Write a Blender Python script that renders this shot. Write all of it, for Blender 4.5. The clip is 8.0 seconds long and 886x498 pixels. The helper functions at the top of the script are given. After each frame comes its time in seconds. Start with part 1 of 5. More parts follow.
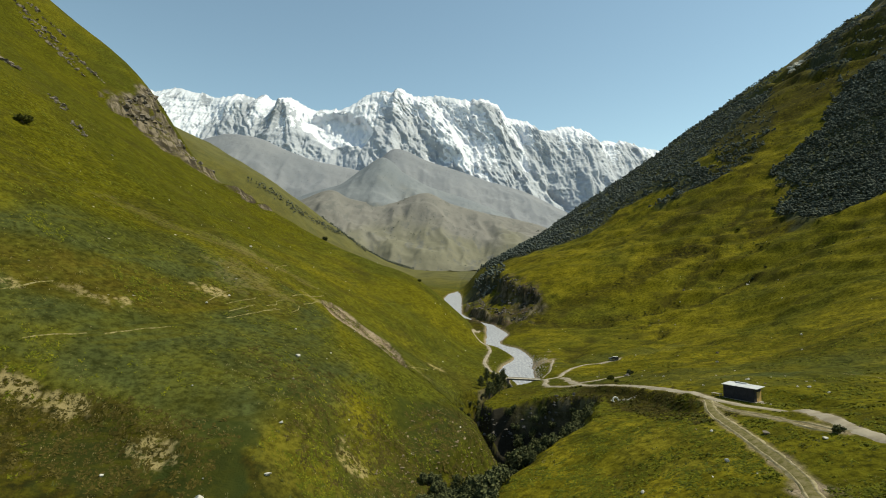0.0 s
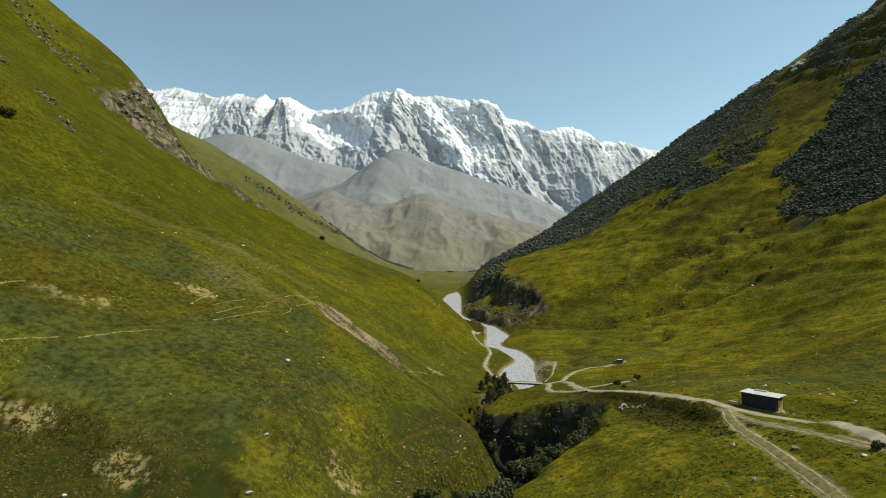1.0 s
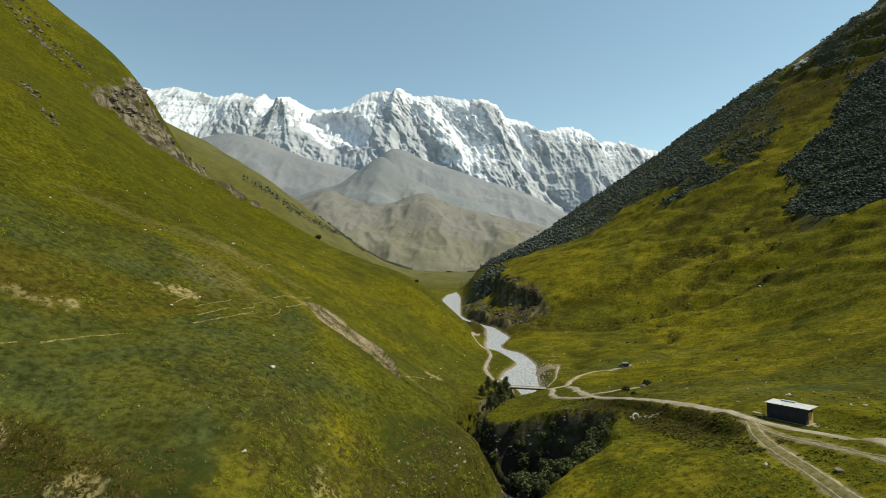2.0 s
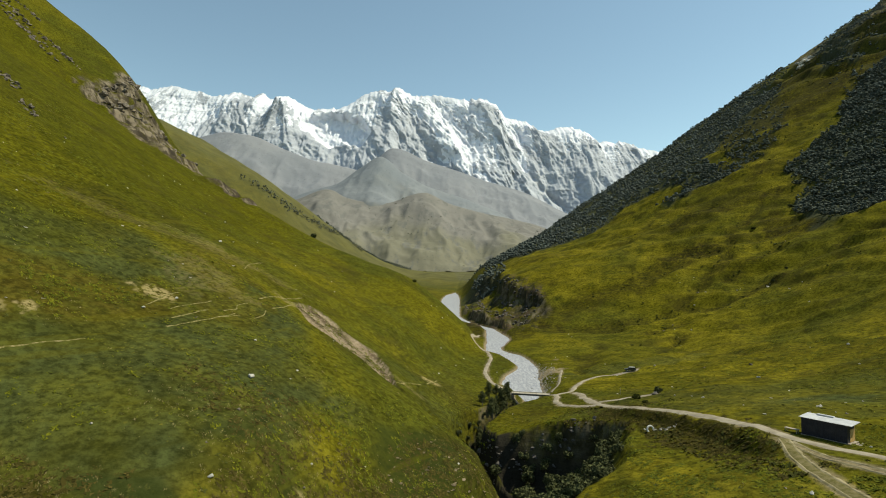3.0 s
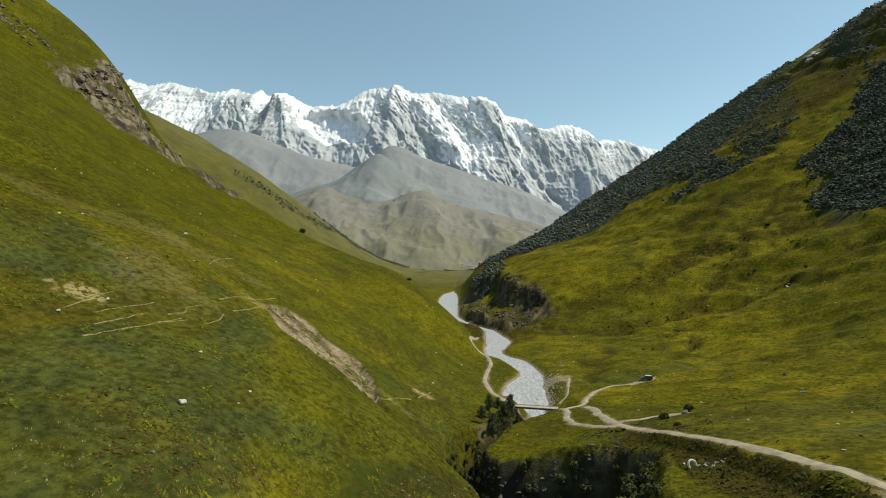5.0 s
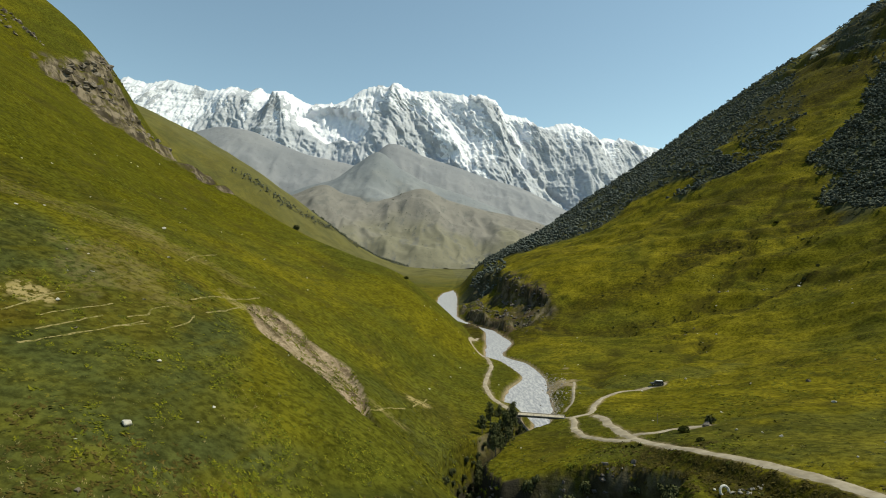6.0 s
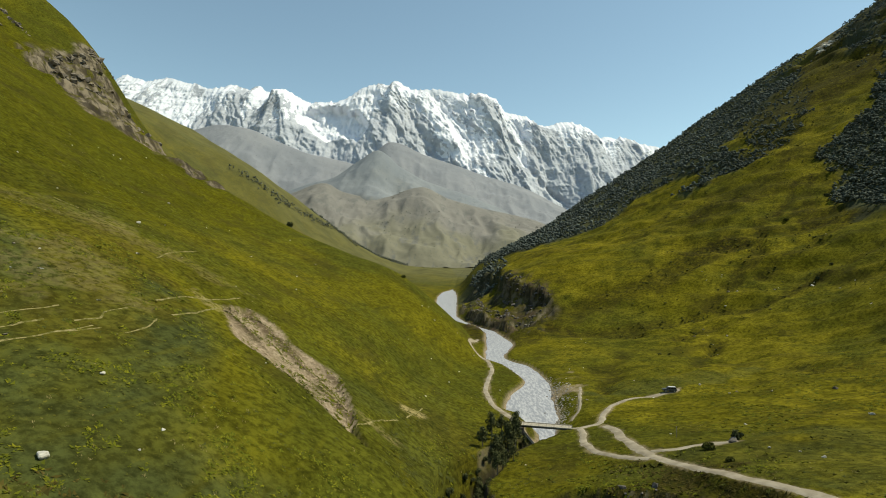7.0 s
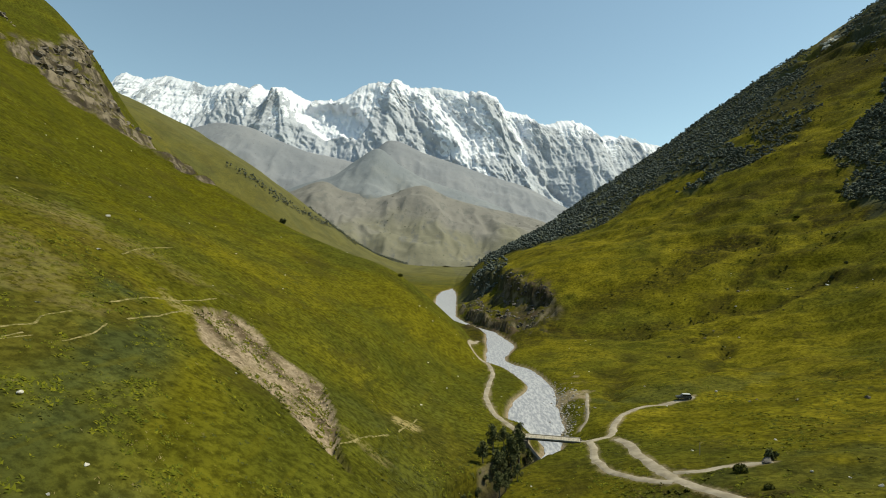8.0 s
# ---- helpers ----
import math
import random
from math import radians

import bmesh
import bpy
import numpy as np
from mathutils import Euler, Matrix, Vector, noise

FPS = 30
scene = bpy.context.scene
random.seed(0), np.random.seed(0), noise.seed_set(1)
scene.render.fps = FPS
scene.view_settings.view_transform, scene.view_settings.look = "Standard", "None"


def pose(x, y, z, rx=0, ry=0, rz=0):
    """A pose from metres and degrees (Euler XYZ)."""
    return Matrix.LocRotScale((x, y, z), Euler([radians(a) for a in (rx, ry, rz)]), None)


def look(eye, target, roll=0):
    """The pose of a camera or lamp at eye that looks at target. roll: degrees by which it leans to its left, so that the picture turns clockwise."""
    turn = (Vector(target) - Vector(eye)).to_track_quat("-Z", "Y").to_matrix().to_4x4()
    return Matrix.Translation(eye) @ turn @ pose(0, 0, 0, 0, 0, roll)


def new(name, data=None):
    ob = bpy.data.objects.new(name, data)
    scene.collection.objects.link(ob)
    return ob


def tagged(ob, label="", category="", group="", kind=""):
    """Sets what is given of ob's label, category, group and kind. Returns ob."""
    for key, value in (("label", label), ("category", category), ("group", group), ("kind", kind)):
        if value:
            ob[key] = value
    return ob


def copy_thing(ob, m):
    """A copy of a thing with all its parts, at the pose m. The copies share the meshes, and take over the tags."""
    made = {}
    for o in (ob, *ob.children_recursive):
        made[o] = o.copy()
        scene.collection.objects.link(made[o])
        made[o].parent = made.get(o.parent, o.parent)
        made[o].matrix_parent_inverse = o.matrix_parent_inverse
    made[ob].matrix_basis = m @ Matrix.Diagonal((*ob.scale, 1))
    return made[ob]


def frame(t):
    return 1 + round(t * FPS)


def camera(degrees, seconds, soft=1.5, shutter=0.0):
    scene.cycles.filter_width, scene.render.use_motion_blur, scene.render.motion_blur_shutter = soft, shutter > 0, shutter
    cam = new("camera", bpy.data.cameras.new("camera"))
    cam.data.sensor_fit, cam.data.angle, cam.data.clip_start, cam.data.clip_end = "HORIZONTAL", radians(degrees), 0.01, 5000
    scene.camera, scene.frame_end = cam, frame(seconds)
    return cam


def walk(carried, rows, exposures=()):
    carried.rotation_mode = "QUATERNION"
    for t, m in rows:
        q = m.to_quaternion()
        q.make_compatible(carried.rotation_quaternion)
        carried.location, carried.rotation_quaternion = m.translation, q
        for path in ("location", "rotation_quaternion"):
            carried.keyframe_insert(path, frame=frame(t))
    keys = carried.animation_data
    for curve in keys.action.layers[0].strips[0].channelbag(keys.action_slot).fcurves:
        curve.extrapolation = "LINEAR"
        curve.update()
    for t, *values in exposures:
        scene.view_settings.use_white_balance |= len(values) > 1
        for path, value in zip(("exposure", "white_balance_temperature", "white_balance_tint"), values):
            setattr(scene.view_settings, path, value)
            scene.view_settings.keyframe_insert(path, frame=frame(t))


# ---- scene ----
cam = camera(79.6, 8.0, soft=1.0)
METRES, EYE, TILT, LEAN, TURN = 90.0, 60.0, 3.2, 0.0, 0.0
ROWS = [
    (0.0, 0.0, 0.0, 0.0, 0.0, 0.0, -0.0),
    (0.5, 0.0006, 0.0408, -0.0024, -0.02, 0.02, -0.04),
    (1.0, 0.0011, 0.0871, -0.0054, -0.06, 0.04, -0.07),
    (1.5, 0.0021, 0.1377, -0.0086, -0.09, 0.05, -0.11),
    (3.0, 0.0081, 0.3127, -0.0197, -0.21, 0.08, -0.24),
    (3.5, 0.0115, 0.3763, -0.0237, -0.26, 0.06, -0.28),
    (4.0, 0.0154, 0.4412, -0.0276, -0.3, 0.01, -0.32),
    (4.5, 0.0196, 0.5069, -0.0317, -0.32, -0.03, -0.36),
    (6.0, 0.0322, 0.7135, -0.0452, -0.37, -0.2, -0.5),
    (6.5, 0.0368, 0.7836, -0.0498, -0.37, -0.26, -0.53),
    (7.0, 0.0421, 0.8541, -0.0546, -0.36, -0.31, -0.56),
    (7.5, 0.0471, 0.9254, -0.0592, -0.36, -0.36, -0.59),
    (8.0, 0.0527, 0.9964, -0.0634, -0.35, -0.43, -0.61),
]
walk(cam, [(t, pose(0, 0, EYE, TILT, LEAN, TURN) @ pose(METRES * x, METRES * y, METRES * z, 90 + pitch, roll, yaw)) for t, x, y, z, yaw, pitch, roll in ROWS], [(0.0, 0.28, 7400, -2), (8.0, 0.28, 7400, -2)])

# ---- light ----
world = bpy.data.worlds.new("sky")
scene.world = world
world.use_nodes = True
nt = world.node_tree
sky = nt.nodes.new("ShaderNodeTexSky")
sky.sky_type, sky.sun_disc = "NISHITA", False
SUN = Vector((0.53, 0.04, 0.845)).normalized()
sky.sun_elevation, sky.sun_rotation = math.asin(SUN.z), math.atan2(SUN.x, SUN.y)
sky.altitude, sky.air_density, sky.dust_density, sky.ozone_density = 1200, 1.0, 0.35, 0.6
tone = nt.nodes.new("ShaderNodeMix")
tone.data_type, tone.blend_type = "RGBA", "MULTIPLY"
tone.inputs[0].default_value, tone.inputs[7].default_value = 1.0, (1.04, 1.05, 0.955, 1.0)
nt.links.new(sky.outputs[0], tone.inputs[6])
nt.links.new(tone.outputs[2], nt.nodes["Background"].inputs[0])
nt.nodes["Background"].inputs[1].default_value = 0.15
sun = new("sun", bpy.data.lights.new("sun", "SUN"))
sun.data.energy, sun.data.angle, sun.data.color = 4.2, radians(0.55), (1.0, 0.94, 0.84)
sun.matrix_world = look(SUN * 900, (0, 0, 0))
# ---- the lie of the land ----
def lattice(ix, iy, seed):
    n = (ix.astype(np.int64) * 374761393 + iy.astype(np.int64) * 668265263 + seed * 1442695041) & 0xFFFFFFFF
    n = ((n ^ (n >> 13)) * 1274126177) & 0xFFFFFFFF
    return ((n ^ (n >> 16)) & 0xFFFF) / 32767.5 - 1.0


def grain(x, y, size, seed=0):
    """Smooth noise between -1 and 1, with lumps of about that size."""
    u, v = x / size + seed * 17.31, y / size - seed * 9.77
    iu, iv = np.floor(u), np.floor(v)
    fu, fv = u - iu, v - iv
    su, sv = fu * fu * fu * (fu * (fu * 6 - 15) + 10), fv * fv * fv * (fv * (fv * 6 - 15) + 10)
    a, b = lattice(iu, iv, seed), lattice(iu + 1, iv, seed)
    c, d = lattice(iu, iv + 1, seed), lattice(iu + 1, iv + 1, seed)
    return (a + (b - a) * su) * (1 - sv) + (c + (d - c) * su) * sv


def rough(x, y, size, octaves=4, seed=0, gain=0.5, ridged=False):
    total, amount = np.zeros_like(x), 1.0
    for k in range(octaves):
        n = grain(x, y, size / 2.03 ** k, seed + k)
        total = total + amount * (1 - 2 * np.abs(n) if ridged else n)
        amount *= gain
    return total


def ridges(x, y, size, octaves=6, seed=0):
    """Sharp branching ridges between smooth hollows, about 0 to 1."""
    total, amount, weight = np.zeros_like(x), 0.55, np.ones_like(x)
    for k in range(octaves):
        n = (1 - np.abs(grain(x, y, size / 2.07 ** k, seed + k))) ** 2 * weight
        total = total + amount * n
        weight = np.clip(n * 1.9, 0, 1)
        amount *= 0.52
    return total


def step(a, b, v):
    u = np.clip((v - a) / (b - a), 0, 1)
    return u * u * (3 - 2 * u)


def curve(knots, values, v):
    """A smooth, monotone-limited curve through values at knots."""
    k, f = np.asarray(knots, float), np.asarray(values, float)
    h = np.diff(k)
    s = np.diff(f) / h
    both = s[:-1] * s[1:]
    m = np.concatenate(([s[0]], np.where(both > 0, 2 * both / np.where(both > 0, s[:-1] + s[1:], 1), 0), [s[-1]]))
    v = np.clip(v, k[0], k[-1])
    i = np.clip(np.searchsorted(k, v, side="right") - 1, 0, len(h) - 1)
    u = (v - k[i]) / h[i]
    return ((2 * u ** 3 - 3 * u ** 2 + 1) * f[i] + (u ** 3 - 2 * u ** 2 + u) * h[i] * m[i]
            + (3 * u ** 2 - 2 * u ** 3) * f[i + 1] + (u ** 3 - u ** 2) * h[i] * m[i + 1])


# the river: how far up the valley, its middle, its level and half its width
RIVER_Y = (-300, 0, 60, 110, 135, 152, 160, 167, 175, 185, 205, 220, 230, 240, 247, 258, 278, 304, 333, 352, 398, 440, 470, 530, 590, 700, 790, 848, 1150, 1900)
RIVER_X = (-40, -12, -4, 2, 13, 21, 20, 15.5, 11, 8.5, 16, 28, 33.5, 36.5, 36.5, 35.6, 38.3, 45, 41.7, 33, 40, 39, 28, 14, 11, 13, 17, 23, 38, 95)
RIVER_Z = (-22, -8, -4, -1.5, 0, 1, 1.5, 2, 2.7, 3.5, 5, 8, 11.8, 12.3, 12.6, 13.0, 13.9, 15.1, 16.3, 17.2, 19.3, 21.2, 22.5, 25.2, 28, 33, 37, 39.5, 53, 87)
RIVER_W = (4, 3, 2, 1.5, 1.2, 1.2, 1.2, 1.2, 1.2, 1.2, 1.2, 1.4, 1.4, 2.2, 3.4, 8.2, 7.5, 4.2, 5.2, 4.4, 7.4, 3.6, 2.8, 4.5, 9, 11, 8, 0.8, 0.8, 0.8)


def river(y):
    return [curve(RIVER_Y, v, y) for v in (RIVER_X, RIVER_Z, RIVER_W)]


# cross sections of the valley, from the far left to the far right: (x, z) at each y
SECTIONS = {
    -300: ((-900, 330), (-450, 150), (-220, 60), (-100, 20), (-60, 5), (-45, -2), (-30, -12), (-10, -12), (20, 15), (80, 30), (200, 75), (400, 180), (900, 480)),
    60: ((-900, 430), (-450, 230), (-220, 105), (-100, 38), (-55, 22), (-32, 19), (-14, 12), (8, 15), (24, 25), (60, 36), (200, 62), (400, 170), (900, 480)),
    110: ((-900, 480), (-450, 255), (-220, 135), (-110, 66), (-70, 46), (-30, 34), (-4, 17), (9, 18), (24, 22.5), (50, 32), (150, 40), (330, 125), (900, 480)),
    150: ((-900, 500), (-450, 275), (-220, 150), (-110, 82), (-72, 58), (-38, 45), (0, 24), (17, 15), (38, 25.5), (60, 30.5), (140, 38), (320, 120), (900, 480)),
    190: ((-900, 520), (-450, 290), (-220, 158), (-110, 84), (-67, 64), (-45, 51.5), (-15, 32), (10, 17), (27, 19), (50, 24), (120, 33), (300, 110), (900, 480)),
    236: ((-900, 535), (-450, 300), (-220, 165), (-110, 88), (-60, 61), (-35, 45), (5, 20), (22, 16.5), (46, 17.5), (70, 20.5), (120, 28), (290, 85), (900, 480)),
    300: ((-900, 550), (-450, 315), (-220, 165), (-110, 88), (-60, 62), (-20, 42), (14, 19), (25, 16.5), (56, 17), (90, 20), (150, 26), (290, 85), (900, 480)),
    390: ((-900, 600), (-450, 350), (-240, 175), (-120, 101), (-63, 75), (-14, 55), (18, 29), (28, 20), (56, 21), (110, 25), (180, 39), (300, 102), (900, 480)),
    480: ((-900, 680), (-420, 350), (-290, 225), (-215, 155), (-120, 90), (-40, 46), (-6, 25), (0, 24), (18, 25), (72, 45), (195, 80), (320, 130), (900, 500)),
    545: ((-900, 720), (-406, 346), (-300, 249), (-260, 188), (-150, 96), (-60, 42), (-12, 27), (-7, 26.5), (16, 27.5), (56, 56), (195, 98), (330, 165), (900, 540)),
    620: ((-900, 640), (-480, 350), (-345, 225), (-265, 150), (-150, 80), (-70, 40), (-10, 31), (-5, 30), (24, 31), (52, 60), (190, 115), (330, 190), (900, 540)),
    850: ((-900, 560), (-560, 340), (-400, 210), (-280, 110), (-180, 60), (-80, 43), (-8, 41), (-4, 40), (28, 41), (50, 62), (230, 168), (568, 384), (900, 650)),
    1050: ((-900, 540), (-540, 320), (-400, 190), (-290, 120), (-180, 70), (-80, 52), (-5, 49), (0, 48.5), (40, 50), (90, 80), (241, 170), (480, 336), (900, 600)),
    1260: ((-900, 520), (-560, 370), (-393, 265), (-290, 150), (-170, 85), (-60, 60), (10, 58), (18, 57.5), (60, 59), (160, 80), (330, 140), (560, 270), (950, 430)),
    1500: ((-900, 560), (-600, 400), (-400, 268), (-294, 192), (-200, 122), (-90, 76), (20, 69), (30, 68.5), (80, 70), (200, 80), (400, 130), (650, 230), (950, 330)),
    1915: ((-900, 520), (-650, 395), (-480, 300), (-334, 190), (-180, 118), (-95, 94), (40, 87), (60, 87), (120, 87), (250, 92), (450, 120), (700, 180), (950, 260)),
    2600: ((-900, 420), (-650, 330), (-450, 235), (-300, 165), (-200, 132), (-120, 116), (40, 112), (60, 112), (120, 114), (250, 130), (450, 150), (700, 200), (950, 260)),
}


def valley(x, y):
    """The plain form of the valley at arrays of places, row by row of equal y."""
    ks = list(SECTIONS)
    px = [curve(ks, [SECTIONS[k][i][0] for k in ks], y) for i in range(13)]
    pz = [curve(ks, [SECTIONS[k][i][1] for k in ks], y) for i in range(13)]
    px, pz = np.stack(px), np.stack(pz)
    h = np.diff(px, axis=0)
    s = np.diff(pz, axis=0) / h
    m = np.concatenate((s[:1], np.where(s[:-1] * s[1:] > 0, (s[:-1] * h[1:] + s[1:] * h[:-1]) / (h[1:] + h[:-1]), 0), s[-1:]))
    lim = 2.5 * np.minimum(np.abs(np.concatenate((s[:1], s))), np.abs(np.concatenate((s, s[-1:]))))
    m = np.clip(m, -lim, lim)
    z = np.zeros_like(x)
    for i in range(12):
        a, b = px[i], px[i + 1]
        inside = (x >= a) & (x < b)
        if i == 0:
            inside |= x < a
        if i == 11:
            inside |= x >= b
        u = (x - a) / (b - a)
        hh = b - a
        v = ((2 * u ** 3 - 3 * u ** 2 + 1) * pz[i] + (u ** 3 - 2 * u ** 2 + u) * hh * m[i]
             + (3 * u ** 2 - 2 * u ** 3) * pz[i + 1] + (u ** 3 - u ** 2) * hh * m[i + 1])
        v = np.where(u < 0, pz[i] + s[i] * (x - a), np.where(u > 1, pz[i + 1] + s[i] * (x - b), v))
        z = np.where(inside, v, z)
    return z


def spot(x, y, cx, cy, rx, ry, turn=0.0, ragged=0.35, seed=1):
    """One inside a ragged oval, zero outside."""
    c, s = math.cos(radians(turn)), math.sin(radians(turn))
    u, v = ((x - cx) * c + (y - cy) * s) / rx, (-(x - cx) * s + (y - cy) * c) / ry
    r = np.hypot(u, v)
    return step(1.2, 0.8, r + (ragged * rough(x, y, min(rx, ry) * 0.8, 3, seed) if ragged else 0))


def area(x, y, rim, ragged=1.5, size=6.0, soft=1.0, seed=1):
    """One inside a closed line of (x, y) points with a ragged edge, zero outside."""
    out = np.zeros(np.shape(x))
    xs, ys = [q[0] for q in rim], [q[1] for q in rim]
    far = 3 * ragged + soft
    here = (x > min(xs) - far) & (x < max(xs) + far) & (y > min(ys) - far) & (y < max(ys) + far)
    px, py = x[here], y[here]
    gap = line_gap(px, py, rim + rim[:1])
    inside = np.zeros(np.shape(px), bool)
    for (ax, ay), (bx, by) in zip(rim, rim[1:] + rim[:1]):
        if ay != by:
            inside ^= ((ay > py) != (by > py)) & (px < (bx - ax) * (py - ay) / (by - ay) + ax)
    out[here] = step(-soft, soft, np.where(inside, gap, -gap) + ragged * rough(px, py, size, 3, seed))
    return out


def scar(x, y):
    """How deep in the landslip a place lies: 0 outside, 1 at its upper edge."""
    lo = curve((-47, -42, -37, -30, -23, -15, -8), (203, 194, 187.5, 185, 183.5, 178, 171.5), x)
    hi = curve((-47, -44, -37.6, -30.6, -23.2, -16.6, -13, -8), (204, 216, 213, 207, 207, 197, 185, 173), x)
    wob = 1.5 * rough(x, y, 9, 3, 91)
    v = np.clip((y + wob - lo) / np.maximum(hi - lo, 0.5), -1, 2)
    return np.where((x > -47) & (x < -8), step(-0.05, 0.18, v) * step(1.12, 0.86, v) * (0.35 + 0.65 * np.clip(v, 0, 1)), 0)


def slip_lines(x, y):
    """Ribs and runnels down the length of the landslip."""
    return rough((0.85 * x - 0.53 * y) * 0.13 + 30, 0.53 * x + 0.85 * y, 5.5, 3, 23, 0.5, True)


# the turf's regions on the left side
LUSH = ((-140, 122), (-110, 130), (-104, 164), (-90, 184), (-72, 190), (-58, 196), (-48, 190), (-38, 176), (-31, 160), (-26, 148), (-18, 144), (-17, 138), (-24, 130), (-28, 121), (-31, 113), (-34, 105), (-33, 95), (-44, 92), (-52, 91), (-61, 97), (-72, 97), (-90, 95), (-140, 92))
STRIP = ((-104, 111), (-91, 117), (-83, 120.5), (-74, 126), (-66, 133), (-60, 146), (-63, 162), (-72, 158), (-80, 146), (-90, 135), (-106, 126))
LOBE_A = ((-34.5, 100), (-33.5, 107), (-30, 114), (-27, 117), (-25, 111), (-22, 103), (-18, 95), (-22, 86), (-32, 90))
LOBE_B = ((-28, 122), (-25, 133), (-19, 138), (-14, 135), (-12.5, 128), (-13, 119), (-12, 108), (-18, 108), (-24, 116))
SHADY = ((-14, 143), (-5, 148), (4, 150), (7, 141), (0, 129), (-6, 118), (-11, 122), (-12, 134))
BLUFF = ((26, 440), (40, 416), (66, 408), (80, 436), (87, 458), (85, 482), (68, 560), (56, 640), (24, 640), (20, 570), (25, 500))
CLIFF = ((-286, 428), (-258, 422), (-242, 422), (-212, 404), (-190, 418), (-165, 410), (-134, 406), (-130, 420), (-165, 442), (-198, 472), (-230, 486), (-254, 516), (-274, 520), (-296, 540), (-304, 520), (-292, 485))


def lobes(s, q):
    """One on the backs of the two rounded lobes, zero beside them."""
    return np.maximum(np.exp(-((s - 5 + 0.1 * q) / 7.0) ** 2), np.exp(-((s - 26 + 0.1 * q) / 8.5) ** 2))


def line_gap(x, y, path):
    """The distance to a line of (x, y) points."""
    best = np.full(np.shape(x), 1e6)
    for (ax, ay), (bx, by) in zip(path[:-1], path[1:]):
        u = np.clip(((x - ax) * (bx - ax) + (y - ay) * (by - ay)) / ((bx - ax) ** 2 + (by - ay) ** 2), 0, 1)
        best = np.minimum(best, np.hypot(x - ax - u * (bx - ax), y - ay - u * (by - ay)))
    return best


# gullies and hollows of the right side: line, half width, depth
GULLIES = (
    (((219, 465), (187, 460), (150, 446), (116, 444), (98, 440)), 11, 2.2),
    (((140, 399), (115, 394), (88, 402)), 8, 2.2),
    (((156, 366), (135, 361)), 7, 1.6),
    (((146, 344), (123, 319), (108, 296)), 4, 1.4),
    (((303, 515), (279, 494), (249, 478), (224, 441), (196, 421), (165, 402), (142, 391)), 6, 1.7),
    (((296, 380), (267, 384), (246, 387), (222, 385), (206, 379), (185, 382), (172, 398)), 5, 1.5),
    (((150, 238), (136, 250), (126, 272)), 5, 1.0),
    (((90, 338), (78, 322), (74, 296), (66, 275)), 5, 1.5),
    (((121, 386), (99, 397), (78, 420)), 7, 1.8),
    (((330, 440), (290, 430), (250, 425), (215, 415)), 7, 1.4),
)


def gully(x, y):
    """How deep a place lies in the gullies, in metres."""
    deep = np.zeros_like(x)
    here = (x > 50) & (x < 340) & (y > 215) & (y < 545)
    px, py = x[here], y[here]
    wob_x, wob_y = px + 4 * grain(px, py, 15, 201), py + 4 * grain(px, py, 15, 202)
    best = np.zeros_like(px)
    for path, half, depth in GULLIES:
        best = np.maximum(best, depth * np.exp(-(line_gap(wob_x, wob_y, path) / half) ** 2))
    deep[here] = 1.6 * best * (0.75 + 0.35 * grain(px, py, 9, 203))
    return deep


# the rim of the bowl in the gorge
RIM = ((13, 133), (12, 121), (16, 115), (23, 120), (29, 126), (35, 133), (40, 143), (43, 152), (46, 160), (41, 168), (31, 174), (20, 177), (11, 177), (14, 168), (19, 160), (20, 150))


def heath_edge(x):
    """Where the green slope gives way to the brown bank."""
    return curve((-130, -85, -74, -69, -60, -55, -52, -47.5, -43, -37, -30), (90, 96, 98, 98.3, 98, 96, 93, 94.5, 92.5, 93.5, 94), x)


def bowl_depth(x, y):
    """How far inside the rim a place lies; outside it is negative."""
    d = np.full(np.shape(x), -50.0)
    here = (x > -20) & (x < 75) & (y > 90) & (y < 205)
    px, py = x[here], y[here]
    gap = line_gap(px, py, RIM + RIM[:1])
    inside = np.zeros(np.shape(px), bool)
    for (ax, ay), (bx, by) in zip(RIM, RIM[1:] + RIM[:1]):
        if ay != by:
            inside ^= ((ay > py) != (by > py)) & (px < (bx - ax) * (py - ay) / (by - ay) + ax)
    d[here] = np.where(inside, gap, -gap)
    return d


